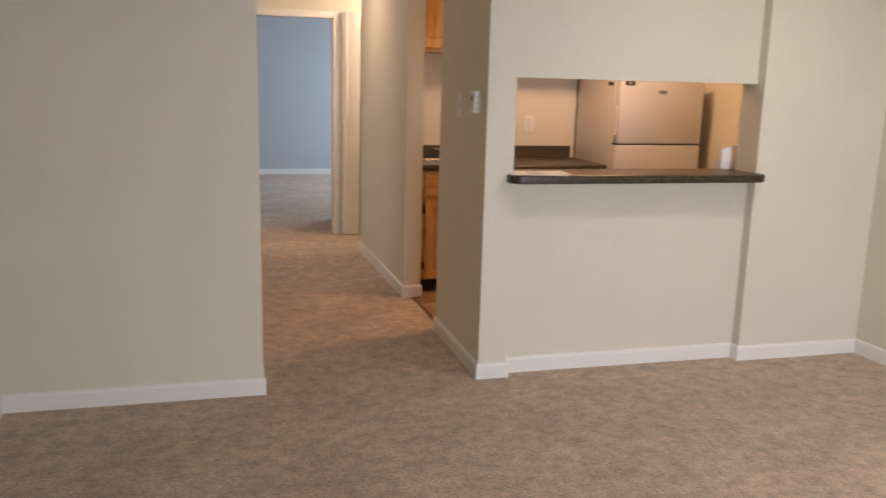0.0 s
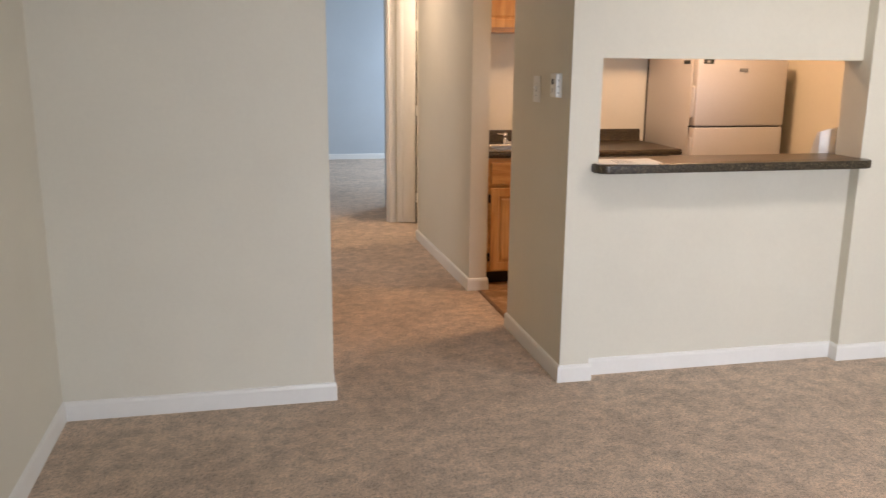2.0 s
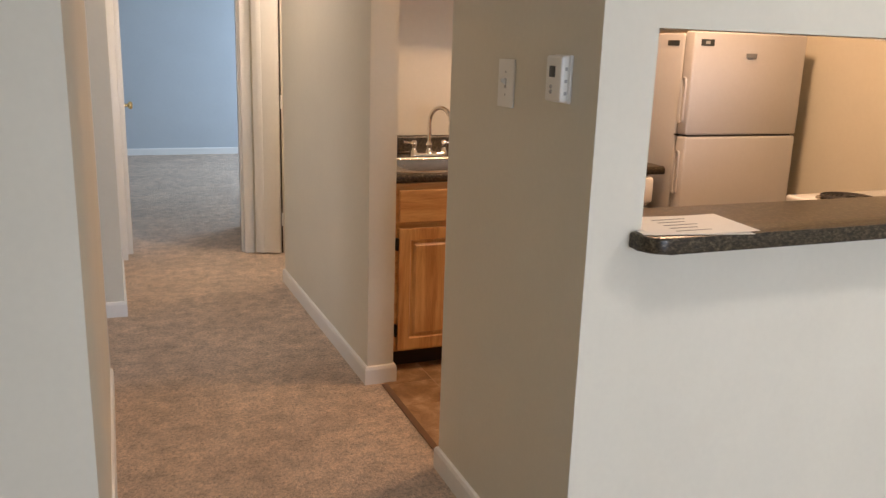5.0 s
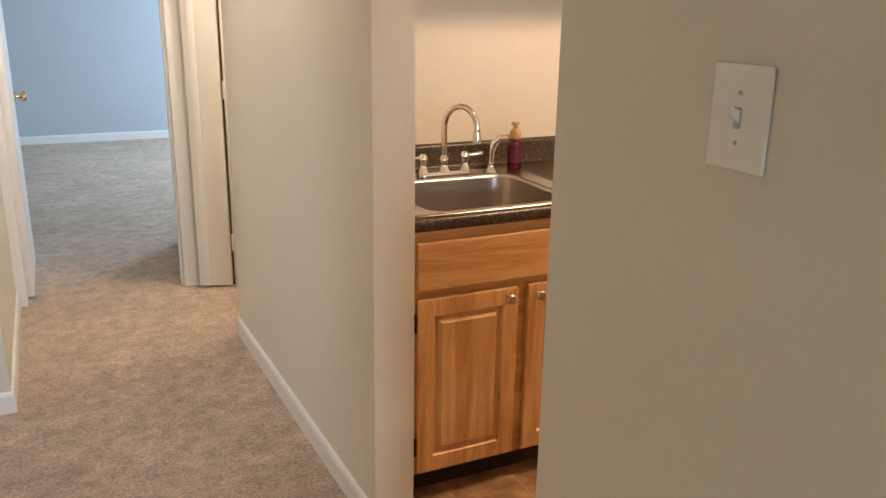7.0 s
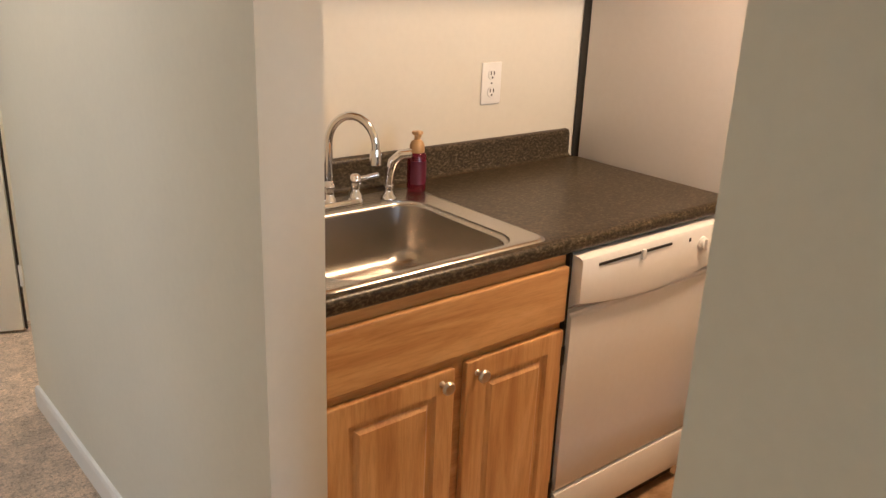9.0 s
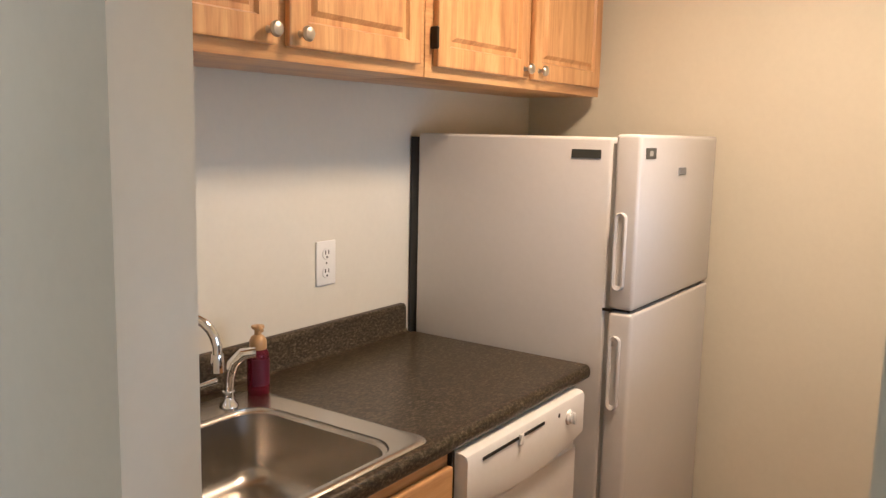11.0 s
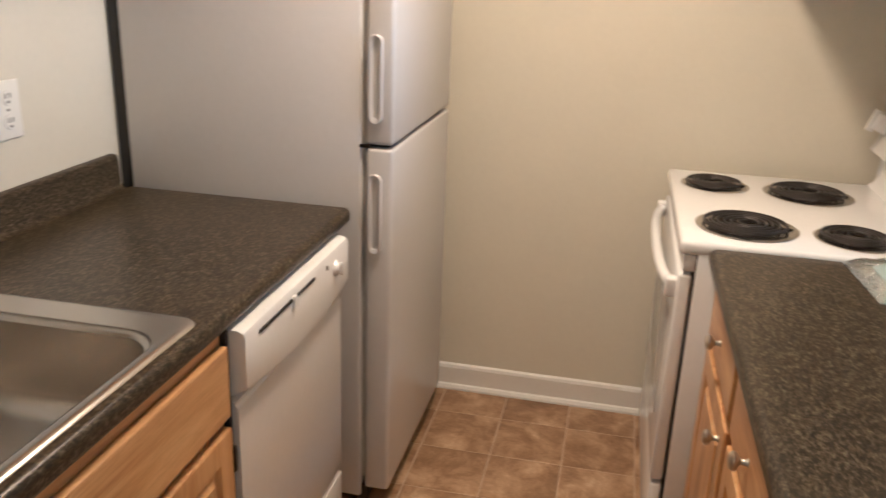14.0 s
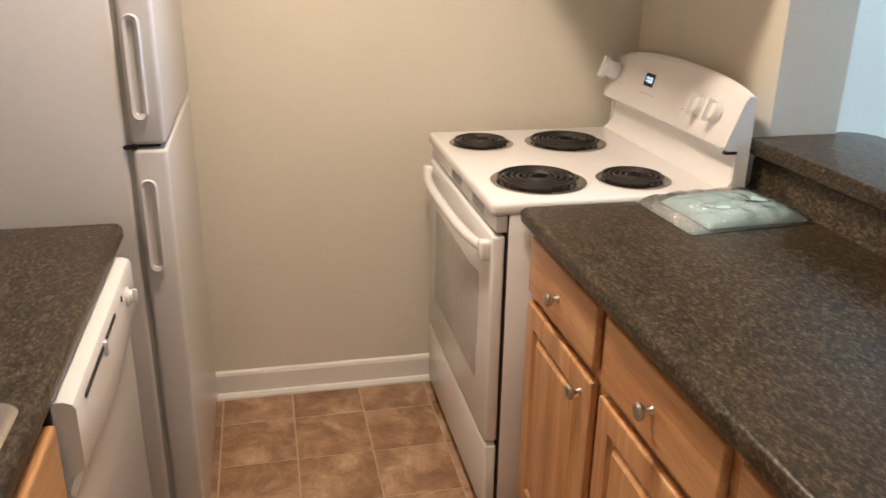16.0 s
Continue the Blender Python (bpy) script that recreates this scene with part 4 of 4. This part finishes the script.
def duplex_outlet(name, centre, turn, label, mat=PLASTIC):
    """White plate with two sockets, built facing -y and turned."""
    e = new(name)
    tagged(e, label, "outlet")
    w, h = 0.040, 0.064
    bm = bmesh.new()
    box(bm, -w, w, -0.006, 0.0, -h, h, 0.004, 3)
    bmp = finish("plate", bm, mat, None, smooth=True)
    bm = bmesh.new()
    for z in (-0.0265, 0.0265):
        lathe(bm, (0, -0.0055, z), [(0.0172, 0.0), (0.0172, 0.002), (0.016, 0.003)], 24, "-y")
    soc = finish("socket", bm, mat, None, smooth=True)
    bm = bmesh.new()
    for z in (-0.0265, 0.0265):
        for x in (-0.0065, 0.0065):
            box(bm, x - 0.0016, x + 0.0016, -0.0092, -0.008, z - 0.001, z + 0.010)
        lathe(bm, (0, -0.0082, z - 0.009), [(0.0032, 0.0), (0.0032, 0.001)], 12, "-y")
    lathe(bm, (0, -0.0055, 0), [(0.0035, 0.0), (0.003, 0.0012)], 12, "-y")
    slot = tagged(finish("slot", bm, DARKGAP, None), "dark socket slots")
    for o in (bmp, soc, slot):
        o.parent = e
    e.matrix_basis = pose(*centre, 0, 0, turn)
    return e


duplex_outlet("outlet", (2.607, YN, 1.174), 0, "white duplex outlet on the wall above the backsplash")
duplex_outlet("outlet", (XW, 2.852, 0.395), 90, "duplex outlet painted over in the wall colour", WALL)

SY, SZ = 4.292, 1.362
e = empty("light_switch", (CX, SY, SZ), "white toggle light switch on the painted column wall", "switch")
block("plate", CX - 0.006, CX, SY - 0.047, SY + 0.047, SZ - 0.064, SZ + 0.064, PLASTIC, e, 0.004, 3)
tagged(block("slot", CX - 0.0075, CX - 0.005, SY - 0.0055, SY + 0.0055, SZ - 0.013, SZ + 0.013, GREYPL, e, 0.001), "grey toggle slot")
bm = bmesh.new()
loft(bm, [[(CX - x, SY + a * w, SZ + z + b * h) for a, b in ((-1, -1), (1, -1), (1, 1), (-1, 1))] for x, w, h, z in ((0.005, 0.0045, 0.008, 0.001), (0.014, 0.0040, 0.006, 0.006), (0.021, 0.0034, 0.0045, 0.010))], True, True)
finish("toggle", bm, PLASTIC, e)
for z in (SZ - 0.030, SZ + 0.030):
    bm = bmesh.new()
    lathe(bm, (CX - 0.0055, SY, z), [(0.0035, 0.0), (0.003, -0.0012)], 12, "x")
    finish("screw", bm, GREYPL, e)

TY = 3.990
e = empty("thermostat", (CX, TY, 1.389), "white wall thermostat with a small dark display", "thermostat")
block("back_plate", CX - 0.008, CX, TY - 0.041, TY + 0.041, 1.332, 1.444, PLASTIC, e, 0.003, 2)
block("body", CX - 0.029, CX - 0.007, TY - 0.038, TY + 0.038, 1.335, 1.442, PLASTIC, e, 0.006, 3)
tagged(block("display", CX - 0.0302, CX - 0.028, TY - 0.008, TY + 0.020, 1.392, 1.418, LABEL, e, 0.001), "small dark display")
for z in (1.358, 1.370):
    bm = bmesh.new()
    lathe(bm, (CX - 0.0285, TY + 0.008, z), [(0.0055, 0.0), (0.0045, -0.003)], 14, "x")
    tagged(finish("button", bm, GREYPL, e, smooth=True), "grey button")
for k in range(3):
    z = 1.352 + 0.028 * k
    tagged(block("side_slot", CX - 0.020, CX - 0.013, TY - 0.0387, TY - 0.037, z, z + 0.008, GREYPL, e, 0), "grey side slot")

# ceiling lamps
for nm, (x, y), r in (("kitchen_lamp", (2.74, 5.10), 0.17), ("dining_lamp", (2.7, 2.65), 0.18), ("hall_lamp", (0.95, 6.5), 0.12), ("hall_lamp", (1.95, 7.35), 0.12)):
    e = empty(nm, (x, y, H), "round flush ceiling lamp with a frosted shade", "ceiling lamp")
    bm = bmesh.new()
    lathe(bm, (x, y, H - 0.02), [(r * 0.9, 0.0), (r, 0.004), (r, 0.02)], 32)
    finish("base", bm, PLASTIC, e, smooth=True)
    bm = bmesh.new()
    lathe(bm, (x, y, H - 0.021), [(r * 0.4, -0.026), (r * 0.7, -0.020), (r * 0.9, -0.008), (r * 0.92, 0.0)], 32)
    finish("shade", bm, lamp_m, e, smooth=True)

# ---- kitchen and entry floors ----
T = 0.2315


def tiled_floor(name, x0, x1, y0, y1, ox, oy, top, label):
    """Square tiles over a joint-coloured bed, cut at the edges."""
    bm = bmesh.new()
    box(bm, x0, x1, y0, y1, -0.05, top - 0.0018)
    bed = tagged(finish(name, bm, GROUT), label, "floor", kind="structure")
    shared = {}
    i0, j0 = math.floor((x0 - ox) / T), math.floor((y0 - oy) / T)
    for i in range(i0, math.ceil((x1 - ox) / T)):
        for j in range(j0, math.ceil((y1 - oy) / T)):
            a, b = max(ox + i * T, x0) + 0.0022, min(ox + (i + 1) * T, x1) - 0.0022
            c, d = max(oy + j * T, y0) + 0.0022, min(oy + (j + 1) * T, y1) - 0.0022
            if b - a < 0.01 or d - c < 0.01:
                continue
            key = (round(b - a, 4), round(d - c, 4))
            if key not in shared:
                tb = bmesh.new()
                box(tb, 0, b - a, 0, d - c, -0.003, 0.0, 0.0012, 1, lambda p, q: p.z > -0.001 and q.z > -0.001)
                me = bpy.data.meshes.new("tile")
                bmesh.ops.recalc_face_normals(tb, faces=tb.faces)
                tb.to_mesh(me)
                tb.free()
                me.materials.append(VINYL)
                shared[key] = me
            o = new("tile", shared[key])
            o.parent, o.location = bed, (a, c, top)
    return bed


tiled_floor("floor_kitchen", 1.52, XE, 4.039, YN, 3.592 - 8 * T, 4.979 - 5 * T, 0.002, "brown mottled vinyl tile kitchen floor")
tiled_floor("floor_entry", -1.0, 0.36, YL + 0.12, 6.77, -1.0, 4.0, 0.002, "brown mottled vinyl tile entry floor")
tagged(block("threshold", 1.503, 1.530, 4.699, 5.449, 0.0, 0.006, plain("edge_strip", (0.16, 0.09, 0.05), 0.5), None, 0.002), "thin brown strip between carpet and vinyl", "threshold", kind="structure")
tagged(block("threshold", 0.348, 0.372, 5.779, 6.70, 0.0, 0.006, plain("edge_strip", (0.10, 0.055, 0.03), 0.5), None, 0.002), "thin brown strip between carpet and vinyl", "threshold", kind="structure")
